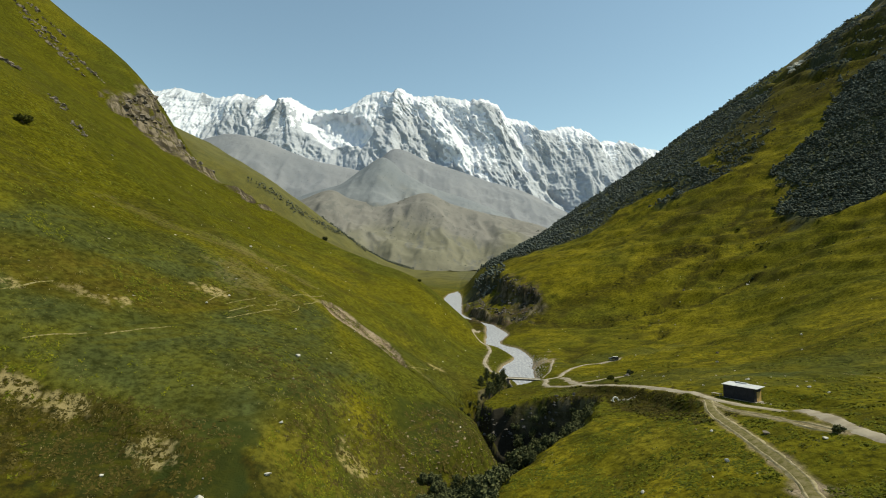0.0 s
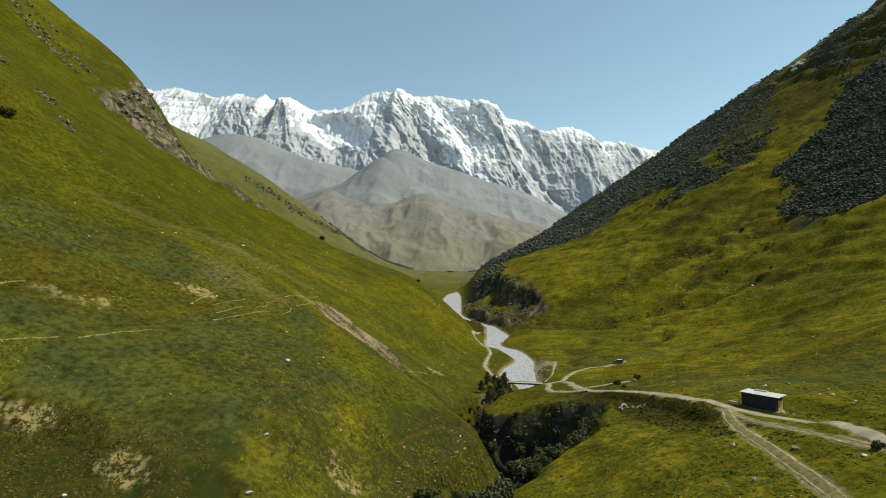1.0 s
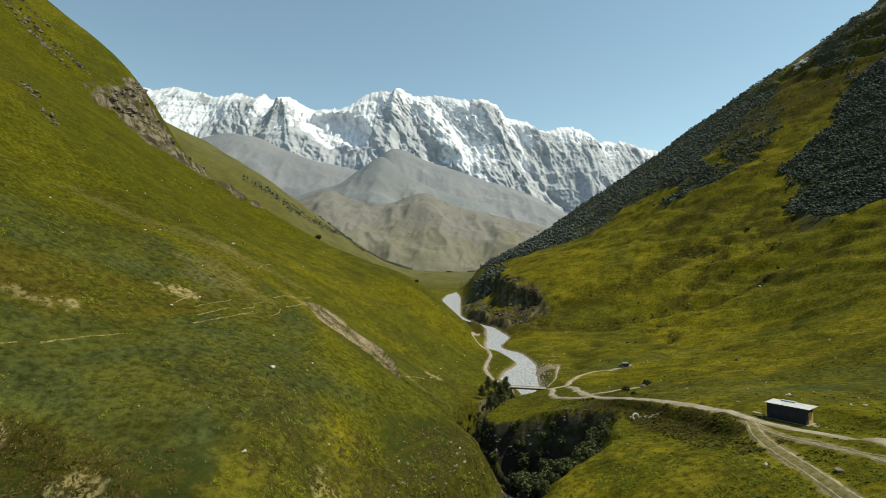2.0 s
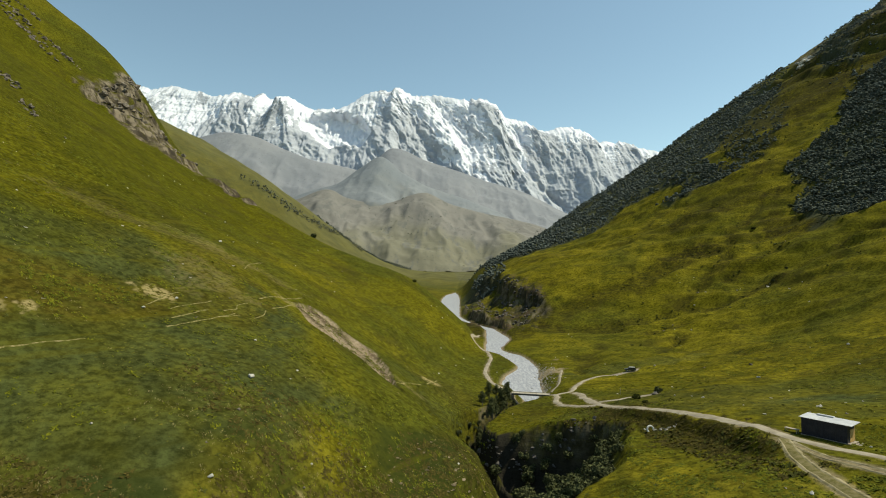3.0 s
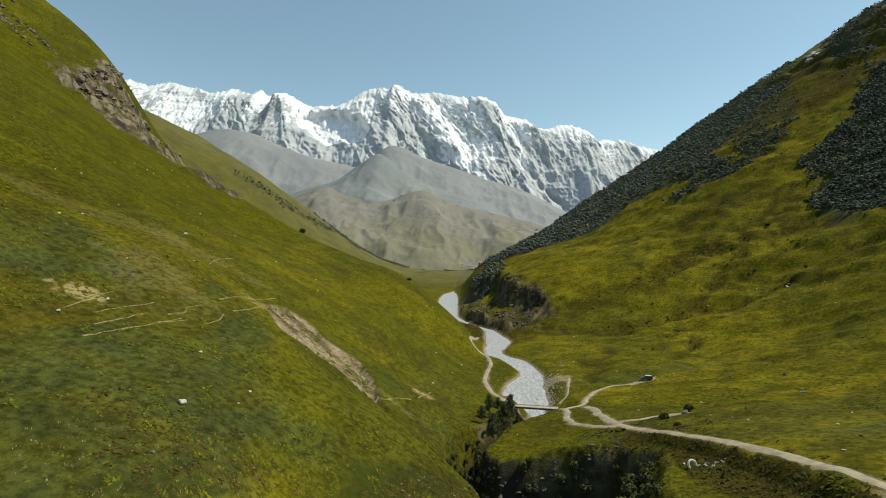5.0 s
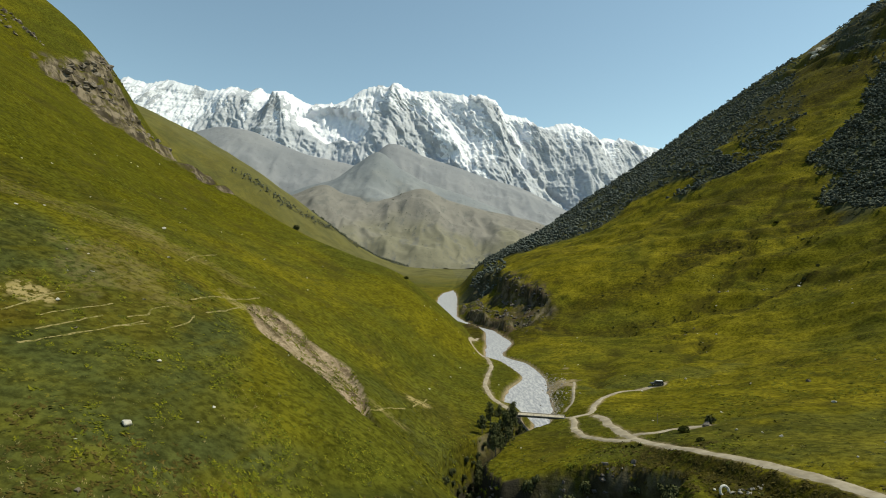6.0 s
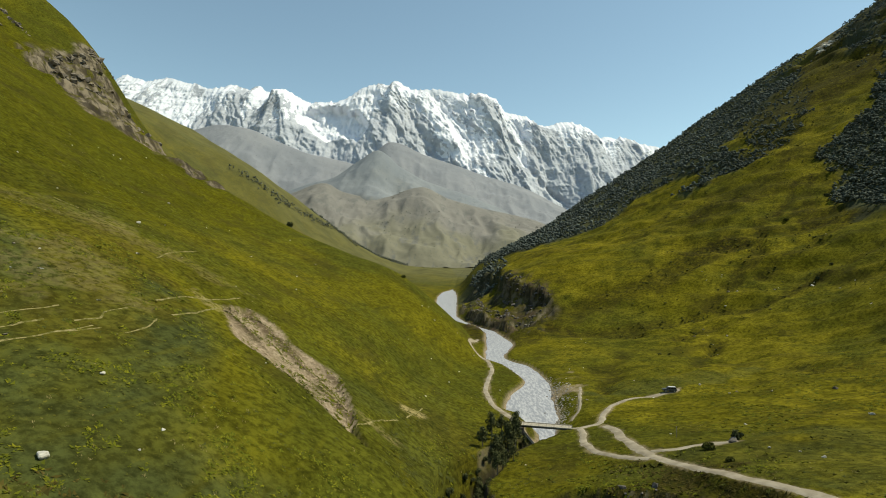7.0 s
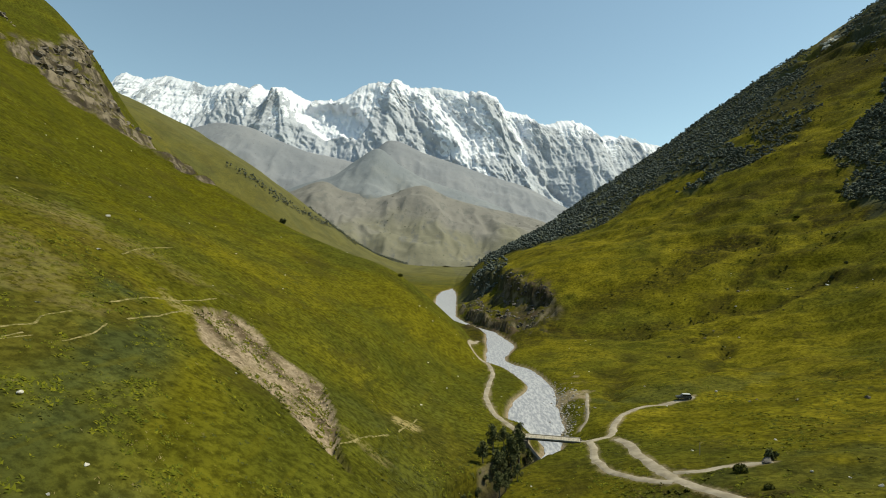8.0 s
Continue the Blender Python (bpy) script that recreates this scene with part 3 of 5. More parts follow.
def ground_material():
    s = Stuff("alpine_turf", 1.0, 0.02)
    wide, mid, fine, tiny = s.noise(70, 3), s.noise(9, 4), s.noise(1.5, 7, rough=0.68), s.noise(0.35, 3)
    col = s.mix(s.ramp(wide, 0.38, 0.62), (0.051, 0.054, 0.007), (0.081, 0.074, 0.006))
    col = s.mix(s.math("MULTIPLY", s.mask("gold"), s.ramp(mid, 0.3, 0.6)), col, (0.126, 0.106, 0.009))
    col = s.mix(s.math("MULTIPLY", s.mask("lush"), s.ramp(s.noise(11, 5), 0.72, 0.36, 0.45, 0.97)), col, (0.040, 0.0475, 0.0150))
    col = s.mix(s.math("MULTIPLY", s.mask("strip"), s.ramp(s.noise(5, 5), 0.35, 0.6, 0.4, 1.0)), col, (0.060, 0.050, 0.008))
    col = s.mix(s.math("MULTIPLY", s.mask("deep"), 0.65), col, (0.051, 0.050, 0.0028))
    grey = s.math("MULTIPLY", s.ramp(mid, 0.30, 0.70, 0.84, 1.18), s.ramp(fine, 0.36, 0.64, 1.4, 0.62))
    col = s.mix(1.0, col, grey, "MULTIPLY")
    col = s.mix(s.math("MULTIPLY", s.ramp(s.noise(22, 5, rough=0.62), 0.54, 0.66), s.math("SUBTRACT", 0.5, s.math("MULTIPLY", s.mask("lush"), 0.4))), col, (0.042, 0.037, 0.008))
    col = s.mix(s.math("MULTIPLY", s.ramp(fine, 0.58, 0.66), s.ramp(s.noise(17, 3), 0.40, 0.65, 0.0, 0.6)), col, (0.017, 0.021, 0.004))
    col = s.mix(s.math("MULTIPLY", s.ramp(s.noise(0.8, 4, rough=0.6), 0.60, 0.68), s.ramp(s.noise(13, 3), 0.45, 0.62, 0.0, 0.6)), col, (0.15, 0.135, 0.022))
    col = s.mix(s.math("MULTIPLY", s.mask("heath"), s.ramp(s.noise(3.5, 6, rough=0.7), 0.38, 0.58, 0.5, 1)), col, s.mix(s.ramp(fine, 0.4, 0.6), (0.038, 0.030, 0.006), (0.018, 0.018, 0.005)))
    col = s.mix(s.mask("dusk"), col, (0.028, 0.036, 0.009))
    straw = s.math("MULTIPLY", s.mask("straw"), s.ramp(s.noise(1.3, 6, rough=0.7), 0.42, 0.54))
    col = s.mix(straw, col, (0.34, 0.27, 0.13))
    soil = s.mix(s.ramp(s.noise(0.9, 5, rough=0.65), 0.38, 0.62), (0.31, 0.245, 0.175), (0.19, 0.148, 0.10))
    soil = s.mix(s.math("MULTIPLY", s.mask("runnel"), s.ramp(s.noise(1.2, 4), 0.3, 0.5, 0.3, 0.9)), soil, (0.075, 0.054, 0.032))
    col = s.mix(s.math("MULTIPLY", s.mask("bare"), s.ramp(s.noise(1.6, 4), 0.25, 0.45, 0.75, 1)), col, soil)
    col = s.mix(s.math("MULTIPLY", s.mask("talus"), s.ramp(s.noise(6, 5, rough=0.65), 0.36, 0.56)), col, s.mix(s.ramp(s.noise(14, 4), 0.4, 0.6), (0.070, 0.050, 0.034), (0.026, 0.028, 0.013)))
    rock = s.mix(s.ramp(s.noise(11, 6, rough=0.62), 0.40, 0.60), (0.055, 0.045, 0.030), (0.19, 0.158, 0.115))
    rock = s.mix(s.ramp(s.noise(1.0, 5, stretch=(0.16, 0.16, 0.07)), 0.50, 0.60, 0, 0.8), rock, (0.032, 0.027, 0.020))
    col = s.mix(s.math("MULTIPLY", s.mask("rock"), s.ramp(s.noise(7, 4), 0.66, 0.52, 0.25, 1)), col, rock)
    col = s.mix(s.math("MULTIPLY", s.mask("wood"), 0.8), col, (0.046, 0.052, 0.034))
    shelf = s.noise(1.0, 3, stretch=(0.035, 0.035, 0.55))
    col = s.mix(s.math("MULTIPLY", s.ramp(shelf, 0.56, 0.68), s.ramp(s.noise(48, 3), 0.42, 0.60, 0.0, 0.5)), col, (0.034, 0.036, 0.007))
    col = s.mix(s.ramp(shelf, 0.42, 0.32, 0, 0.2), col, (0.12, 0.105, 0.008))
    # near-black gorge walls: their shade is put into the colour
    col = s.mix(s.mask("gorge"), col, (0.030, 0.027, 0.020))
    # distant turf paled: aerial haze mixed into the base colour
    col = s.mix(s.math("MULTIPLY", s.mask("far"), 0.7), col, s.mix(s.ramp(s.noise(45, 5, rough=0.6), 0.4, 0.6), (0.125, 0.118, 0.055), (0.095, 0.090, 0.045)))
    h = s.math("ADD", s.math("ADD", s.math("MULTIPLY", fine, 0.7), s.math("MULTIPLY", tiny, 0.3)), s.math("ADD", s.math("MULTIPLY", shelf, 0.5), s.math("MULTIPLY", mid, 0.5)))
    return s.done(col, h, 0.9, 0.5)


def plain(name, a, b, size, roughness=0.85, bump=0.3, depth=0.02, specular=0.3, metallic=0.0):
    s = Stuff(name, roughness, specular)
    n = s.noise(size, 5)
    s.bsdf.inputs["Metallic"].default_value = metallic
    return s.done(s.mix(s.ramp(n, 0.35, 0.65), a, b), n, bump, depth)


def water_material():
    s = Stuff("silty_water", 0.22, 0.5)
    foam = s.noise(1.0, 6, stretch=(1.2, 0.3, 0.8), rough=0.7)
    col = s.mix(s.ramp(foam, 0.42, 0.62), (0.205, 0.21, 0.235), (0.40, 0.40, 0.42))
    s.put(s.ramp(foam, 0.45, 0.7, 0.5, 0.8), s.bsdf.inputs["Roughness"])
    return s.done(col, foam, 0.25, 0.1)


def track_material():
    s = Stuff("dusty_gravel", 0.95, 0.15)
    col = s.mix(s.ramp(s.noise(3.0, 4), 0.35, 0.65), (0.21, 0.178, 0.132), (0.31, 0.27, 0.21))
    col = s.mix(s.ramp(s.noise(0.5, 4), 0.55, 0.75, 0, 0.6), col, (0.22, 0.18, 0.12))
    return s.done(col, s.noise(0.5, 4), 0.6, 0.08)


def worn_material():
    s = Stuff("worn_grass_track", 0.95, 0.1)
    col = s.mix(s.ramp(s.noise(1.1, 5, rough=0.65), 0.3, 0.7), (0.075, 0.070, 0.014), (0.18, 0.15, 0.075))
    col = s.mix(s.ramp(s.noise(0.4, 4), 0.5, 0.7, 0, 0.5), col, (0.16, 0.13, 0.06))
    return s.done(col, s.noise(0.5, 4), 0.6, 0.1)


def strawy_material():
    s = Stuff("dry_trodden_grass", 0.95, 0.1)
    return s.done(s.mix(s.ramp(s.noise(0.9, 4), 0.4, 0.6), (0.09, 0.085, 0.02), (0.22, 0.185, 0.085)), s.noise(0.4, 3), 0.5, 0.08)


def snow_material():
    s = Stuff("snow_and_hazed_rock", 0.8, 0.2)
    # rock lightened and blued to carry the haze of its distance
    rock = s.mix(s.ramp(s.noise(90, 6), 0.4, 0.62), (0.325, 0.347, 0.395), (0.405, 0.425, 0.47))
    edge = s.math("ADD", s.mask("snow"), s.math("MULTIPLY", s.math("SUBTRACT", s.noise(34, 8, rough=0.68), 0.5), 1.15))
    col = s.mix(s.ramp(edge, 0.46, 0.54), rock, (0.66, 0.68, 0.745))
    return s.done(col, s.noise(30, 7, rough=0.65), 0.5, 6)


def hill_material(name, a, b, c, size, low=None):
    s = Stuff(name, 1.0, 0.05)
    col = s.mix(s.ramp(s.noise(size, 5), 0.38, 0.62), a, b)
    if low:
        col = s.mix(s.mask("pasture"), col, low)
    col = s.mix(s.ramp(s.noise(size / 6, 5, stretch=(1.0, 0.4, 0.5), rough=0.65), 0.52, 0.66, 0, 0.8), col, c)
    col = s.mix(s.ramp(s.noise(size / 22, 4, rough=0.6), 0.62, 0.70, 0, 0.6), col, tuple(v * 0.6 for v in c))
    return s.done(col, s.noise(size / 9, 5, rough=0.6), 0.4, 6)


TURF, WATER, TRACK, WORN, SNOW = ground_material(), water_material(), track_material(), worn_material(), snow_material()
STRAWY = strawy_material()
RUT = plain("dusty_rut", (0.17, 0.145, 0.075), (0.29, 0.245, 0.155), 1.2, 0.95, 0.4, 0.05, 0.1)
# the far hills' colours hold painted haze: paler and bluer than the ground
DRY_HILL = hill_material("hazed_dry_pasture", (0.160, 0.153, 0.140), (0.192, 0.182, 0.166), (0.130, 0.129, 0.122), 260, (0.172, 0.164, 0.122))
SCREE_HILL = hill_material("hazed_grey_scree", (0.194, 0.203, 0.223), (0.222, 0.228, 0.245), (0.174, 0.182, 0.202), 300)
DARK_HILL = hill_material("hazed_dark_scree", (0.170, 0.185, 0.202), (0.200, 0.212, 0.224), (0.152, 0.166, 0.180), 260, (0.172, 0.168, 0.146))


# ---- the large structure ----
def mesh_object(name, verts, faces, material, smooth=True):
    """One mesh from arrays: faces all of one size."""
    verts, faces = np.asarray(verts, np.float32), np.asarray(faces, np.int32)
    me = bpy.data.meshes.new(name)
    n, k = faces.shape
    me.vertices.add(len(verts)), me.loops.add(n * k), me.polygons.add(n)
    me.vertices.foreach_set("co", verts.ravel())
    me.loops.foreach_set("vertex_index", faces.ravel())
    me.polygons.foreach_set("loop_start", np.arange(0, n * k, k, dtype=np.int32))
    me.polygons.foreach_set("use_smooth", np.full(n, smooth))
    me.update(calc_edges=True)
    me.materials.append(material)
    return new(name, me)


def set_mask(ob, name, values):
    a = ob.data.attributes.new(name, "FLOAT", "POINT")
    a.data.foreach_set("value", np.clip(values, 0, 1).astype(np.float32).ravel())


def grid_faces(rows, cols):
    i = np.arange(rows * cols).reshape(rows, cols)
    return np.stack((i[:-1, :-1], i[:-1, 1:], i[1:, 1:], i[1:, :-1]), -1).reshape(-1, 4)


# the ground is one sheet; its mesh grows coarser up the valley
GY = np.concatenate((np.linspace(-300, 40, 24)[:-1], np.linspace(40, 75, 18)[:-1], np.geomspace(75, 2500, 600)))
GU = np.linspace(-1, 1, 611)
SIDE = np.linspace(0, 1, 26)[1:] ** 1.4
WIDE = np.where(GY < 75, 70 + 0.95 * 75, 70 + 0.95 * GY)
WIDE = np.minimum(WIDE, 900)
GX = np.concatenate((-(WIDE[:, None] + (1300 - WIDE[:, None]) * SIDE[None, ::-1]), WIDE[:, None] * GU[None], WIDE[:, None] + (1300 - WIDE[:, None]) * SIDE[None]), axis=1)
GYY = np.repeat(GY[:, None], GX.shape[1], 1)
GZ = land(GX, GYY)


def ground_z(x, y):
    """The height of the built sheet at arrays of places."""
    x, y = np.asarray(x, float), np.asarray(y, float)
    r = np.clip(np.searchsorted(GY, y, side="right") - 1, 0, len(GY) - 2)
    v = (y - GY[r]) / (GY[r + 1] - GY[r])
    w = WIDE[r] * (1 - v) + WIDE[r + 1] * v
    n = len(SIDE)
    c = (np.clip(x / w, -1, 1) + 1) / 2 * (len(GU) - 1)
    c0 = np.clip(c.astype(int), 0, len(GU) - 2)
    u, c0 = c - c0, c0 + n
    z = ((GZ[r, c0] * (1 - u) + GZ[r, c0 + 1] * u) * (1 - v) + (GZ[r + 1, c0] * (1 - u) + GZ[r + 1, c0 + 1] * u) * v)
    return np.where(np.abs(x) > w, land(x, y), z)


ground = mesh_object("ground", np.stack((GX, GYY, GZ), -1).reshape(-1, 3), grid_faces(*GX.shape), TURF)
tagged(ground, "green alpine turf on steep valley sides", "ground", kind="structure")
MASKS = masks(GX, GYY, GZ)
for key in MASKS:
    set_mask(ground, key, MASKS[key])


def ribbon(name, path, width, material, lift=0.14, step_m=1.5, ragged=0.5, seed=1, label="", category="", kind="structure"):
    """A strip along a path of (x, y) that lies on the ground."""
    p = np.asarray(path, float)
    d = np.concatenate(([0], np.cumsum(np.hypot(*np.diff(p, axis=0).T))))
    s = np.arange(0, d[-1], step_m)
    x, y = curve(d, p[:, 0], s), curve(d, p[:, 1], s)
    tx, ty = np.gradient(x), np.gradient(y)
    n = np.hypot(tx, ty)
    nx, ny = ty / n, -tx / n
    half = np.broadcast_to(width, s.shape) / 2 if np.isscalar(width) else np.interp(s, np.linspace(0, d[-1], len(width)), width) / 2
    across = np.array((-1.0, -0.7, -0.35, 0, 0.35, 0.7, 1.0))
    off = across[None] * half[:, None]
    off[:, 0] -= ragged * np.abs(rough(s, s * 0, 3.0, 3, seed))
    off[:, -1] += ragged * np.abs(rough(s, s * 0 + 50, 3.0, 3, seed + 3))
    X, Y = x[:, None] + nx[:, None] * off, y[:, None] + ny[:, None] * off
    Z = ground_z(X, Y) + lift * np.array((-0.4, 0.7, 1, 1, 1, 0.7, -0.4))[None]
    ob = mesh_object(name, np.stack((X, Y, Z), -1).reshape(-1, 3), grid_faces(*X.shape)[:, ::-1], material)
    return tagged(ob, label, category, kind=kind)


# the river lies on its bed
wy = np.concatenate((np.linspace(-290, 30, 60), np.arange(32, 400, 1.6), np.geomspace(400, 850, 120)))
wx, wz, ww = river(wy)
wa = np.linspace(-1, 1, 15)
WX = wx[:, None] + wa[None] * (ww[:, None] + 0.4 * (wy > 234)[:, None] + 0.6 * rough(wy, wy * 0, 7, 2, 4)[:, None])
WY = np.repeat(wy[:, None], 15, 1)
WZ = np.repeat(wz[:, None], 15, 1) + 0.04 * rough(WX, WY, 2.5, 3, 9)
water = mesh_object("water", np.stack((WX, WY, WZ), -1).reshape(-1, 3), grid_faces(*WX.shape), WATER)
tagged(water, "pale silty glacial river with white rapids", "river", kind="structure")

for key, (path, width) in ROADS.items():
    if key in ("lower_track", "middle_track"):
        if key == "lower_track":
            ribbon("worn_ground", path, width * 0.75, WORN, 0.09, 0.9, 0.6, 3, "worn dusty grass between wheel ruts", "track")
        for off in (-0.34, 0.34):
            shifted = [(a + off * width, b) for a, b in path]
            ribbon(key, shifted, width * 0.16, RUT, 0.12, 0.7, 0.5, 5 if off > 0 else 8, "pale worn wheel rut in the grass", "track")
    else:
        ribbon(key, path, width, TRACK, 0.16, 1.0, 0.5, len(key), "pale dusty gravel road across the meadow", "road")

PATHS = (((-81.6, 103.9), (-78.7, 108.3), (-74.8, 112.7)), ((-72.6, 114.9), (-69.2, 120.5), (-64.4, 127.4)), ((-93.4, 112.4), (-91.9, 116.5), (-89.4, 122.3)),
         ((-53.1, 160.7), (-51.3, 164.2), (-51.9, 166.5), (-51, 172)), ((-46.2, 162.6), (-45.5, 167.4), (-46.6, 173)),
         ((-12.4, 178.8), (-9.7, 192.3), (-5.3, 203.5)), ((-65.7, 207.9), (-68.2, 220.2), (-69.8, 238.4)), ((-3.9, 207.8), (-1.9, 217.6), (-0.6, 227.8)), ((-56.9, 140.7), (-54.1, 148.1), (-50.4, 161.3)),
         ((107.2, 144.5), (108, 136), (108.4, 128)))
FAINT = (((-65.1, 147.6), (-65.2, 154.5), (-64.2, 161)), ((-54.4, 146.3), (-52.4, 154.1), (-49, 161.7)), ((-46.5, 178.1), (-45.8, 184.5), (-46.7, 199)), ((-51.2, 181), (-51.2, 192.3), (-49.1, 204), (-48.7, 218.8)),
         ((-50.7, 199.9), (-48, 200.3), (-47, 203.5)), ((-95.2, 213.4), (-92, 214), (-89.8, 215.2)), ((-58.5, 146), (-57, 152), (-55.5, 158)), ((-61, 150), (-59.5, 156), (-57, 163)))
for i, path in enumerate(PATHS + FAINT):
    ribbon("footpath", path, 0.22, STRAWY, 0.05, 0.5, 0.24, 40 + i, "narrow dry trodden footpath on the slope", "footpath")


def range_of_hills(name, y0, crest, front, back, base, material, spacing, relief, seed, label, category):
    """A chain of heights: its crest as (bearing, rise) at the distance y0, with spurs down its front."""
    b = np.array([c[0] for c in crest]) * y0
    r = np.array([c[1] for c in crest]) * y0 + 60
    xs = np.arange(b[0], b[-1], spacing)
    v = np.concatenate((np.linspace(-1, 0, int(front / spacing * 0.9)) , np.linspace(0, 1, 14)[1:]))
    top = curve(b, r, xs)
    X = np.repeat(xs[None], len(v), 0)
    V = np.repeat(v[:, None], len(xs), 1)
    bend = 0.05 * front * rough(X, X * 0, 700, 3, seed)
    Y = y0 + np.where(V < 0, V * front, V * back) + bend * (1 - np.abs(V) ** 2)
    down = np.where(V < 0, -V, V)
    T = np.repeat(top[None], len(v), 0)
    shape = 1 - down ** 1.1
    warp = 60 * relief / 100 * rough(X, Y, 260, 3, seed + 4)
    spur = rough(X + warp * 2, Y * 0.55, 210.0, 4, seed + 7, 0.5, True) - 0.7
    Z = base + (T - base) * shape + spur * relief * step(0, 0.35, down) * step(1.0, 0.8, down) * 0.75 * (V < 0)
    Z = Z + (rough(X + warp, Y * 0.8, 150, 5, seed + 15, 0.58, True) - 0.6) * relief * 0.16 * step(0, 0.12, down) * (V < 0)
    Z = Z + rough(X, Y, 60, 3, seed + 30, 0.6) * relief * 0.05
    ob = mesh_object(name, np.stack((X, Y, Z), -1).reshape(-1, 3), grid_faces(*X.shape), material)
    tagged(ob, label, category, kind="structure")
    set_mask(ob, "pasture", step(0.35, 0.75, down + 0.22 * rough(X, Y, 190, 4, seed + 40)))
    return X, Y, Z


F0, H0 = 940.0, 493.5


def crest(*pairs):
    return [((a - 784) / F0, (H0 - b) / F0) for a, b in pairs]


def snow_range(crest_line, y0, base, material):
    """A rock wall below a jagged crest: ribs and couloirs stand out from it towards the valley."""
    b = np.array([c[0] for c in crest_line]) * y0
    r = np.array([c[1] for c in crest_line]) * y0 + 60
    xs = np.arange(b[0] + 700, b[-1] - 900, 6.5)
    X, V = np.meshgrid(xs, np.linspace(0, 1, 180) ** 1.15)
    top = curve(b, r, X) + 9 * rough(X, X * 0, 62, 4, 5, 0.62, True) - 4
    Z = top - (top - base) * V
    fall = top - Z
    big, rib, fin, streak = 0, 0, 0, 0
    ways = [curve((-2300, -1500, -1280, -1050, -700, -400, 700, 1000, 1700), v, X) for v in ((0.7, 0.2, 0.9, 0.1, 0.3, 0, 0, 0.2, 0.2), (0.3, 0.3, 0.1, 0.2, 0.5, 0.1, 0.2, 0.7, 0.7), (0, 0.5, 0, 0.7, 0.2, 0.9, 0.8, 0.1, 0.1))]
    for lean, way in zip((-0.28, 0.08, 0.52), ways):
        U = X - lean * fall + 30 * rough(X, Z, 260, 3, 61) + 9 * rough(X, Z, 70, 3, 65)
        big = big + way * rough(U, Z * 0.20, 520, 2, 71, 0.5, True)
        rib = rib + way * ridges(U, Z * 0.24, 190, 5, 75)
        fin = fin + way * rough(U, Z * 0.34, 48, 4, 85, 0.62, True)
        streak = streak + way * rough(U, Z * 0.3, 110, 4, 47)
    # the broad pyramid, the hollow beside it that holds a glacier, the central buttress, and the long couloir
    pyramid = np.clip(1 - np.abs(X + 1255 - 0.45 * fall) / (40 + 0.5 * fall), 0, 1)
    hollow = spot(X, Z, -800, 1190, 235, 135, -22, 0.22, 41)
    buttress = np.clip(1 - np.abs(X + 380) / (50 + 0.42 * fall), 0, 1)
    couloir = np.exp(-((X - curve((560, 720, 907, 1170, 1300), (870, 710, 610, 600, 560), Z)) / (34 + 22 * step(850, 1050, Z))) ** 2) * step(1330, 1180, Z)
    out = 60 * big + 85 * rib + 17 * fin + 85 * pyramid + 85 * buttress - 120 * hollow - 50 * couloir
    Y = y0 - 0.75 * fall - out * step(0.0, 0.10, V) * step(1.15, 0.8, V)
    ob = mesh_object("snow_mountains", np.stack((X, Y, Z), -1).reshape(-1, 3), grid_faces(*X.shape)[:, ::-1], material)
    tagged(ob, "snow-covered jagged mountain range with grey rock faces", "mountain range", kind="structure")
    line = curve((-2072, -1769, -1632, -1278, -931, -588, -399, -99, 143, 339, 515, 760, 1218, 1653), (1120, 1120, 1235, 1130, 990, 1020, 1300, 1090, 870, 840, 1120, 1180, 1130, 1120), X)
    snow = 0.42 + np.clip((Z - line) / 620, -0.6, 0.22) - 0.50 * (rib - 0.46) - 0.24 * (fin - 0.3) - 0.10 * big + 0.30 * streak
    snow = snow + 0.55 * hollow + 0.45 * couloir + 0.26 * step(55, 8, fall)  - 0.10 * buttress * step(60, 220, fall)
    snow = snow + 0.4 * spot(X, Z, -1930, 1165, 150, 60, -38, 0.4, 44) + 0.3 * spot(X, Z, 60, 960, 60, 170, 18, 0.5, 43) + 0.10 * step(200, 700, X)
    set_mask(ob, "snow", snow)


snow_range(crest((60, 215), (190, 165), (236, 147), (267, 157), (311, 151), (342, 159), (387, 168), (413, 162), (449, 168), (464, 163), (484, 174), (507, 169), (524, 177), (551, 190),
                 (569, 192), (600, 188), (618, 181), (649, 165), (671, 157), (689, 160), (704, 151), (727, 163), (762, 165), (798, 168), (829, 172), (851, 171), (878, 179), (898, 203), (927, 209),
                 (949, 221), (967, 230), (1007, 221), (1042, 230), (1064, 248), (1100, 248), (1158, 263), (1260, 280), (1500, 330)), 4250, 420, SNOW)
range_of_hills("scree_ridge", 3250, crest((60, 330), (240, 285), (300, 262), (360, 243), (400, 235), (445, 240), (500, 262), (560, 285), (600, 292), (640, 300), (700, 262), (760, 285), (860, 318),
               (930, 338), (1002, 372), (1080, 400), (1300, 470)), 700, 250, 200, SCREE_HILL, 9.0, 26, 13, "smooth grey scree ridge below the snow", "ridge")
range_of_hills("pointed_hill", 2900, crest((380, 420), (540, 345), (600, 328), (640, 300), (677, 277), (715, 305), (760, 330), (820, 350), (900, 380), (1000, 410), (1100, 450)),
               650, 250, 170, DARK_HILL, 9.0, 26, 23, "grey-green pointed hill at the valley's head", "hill")
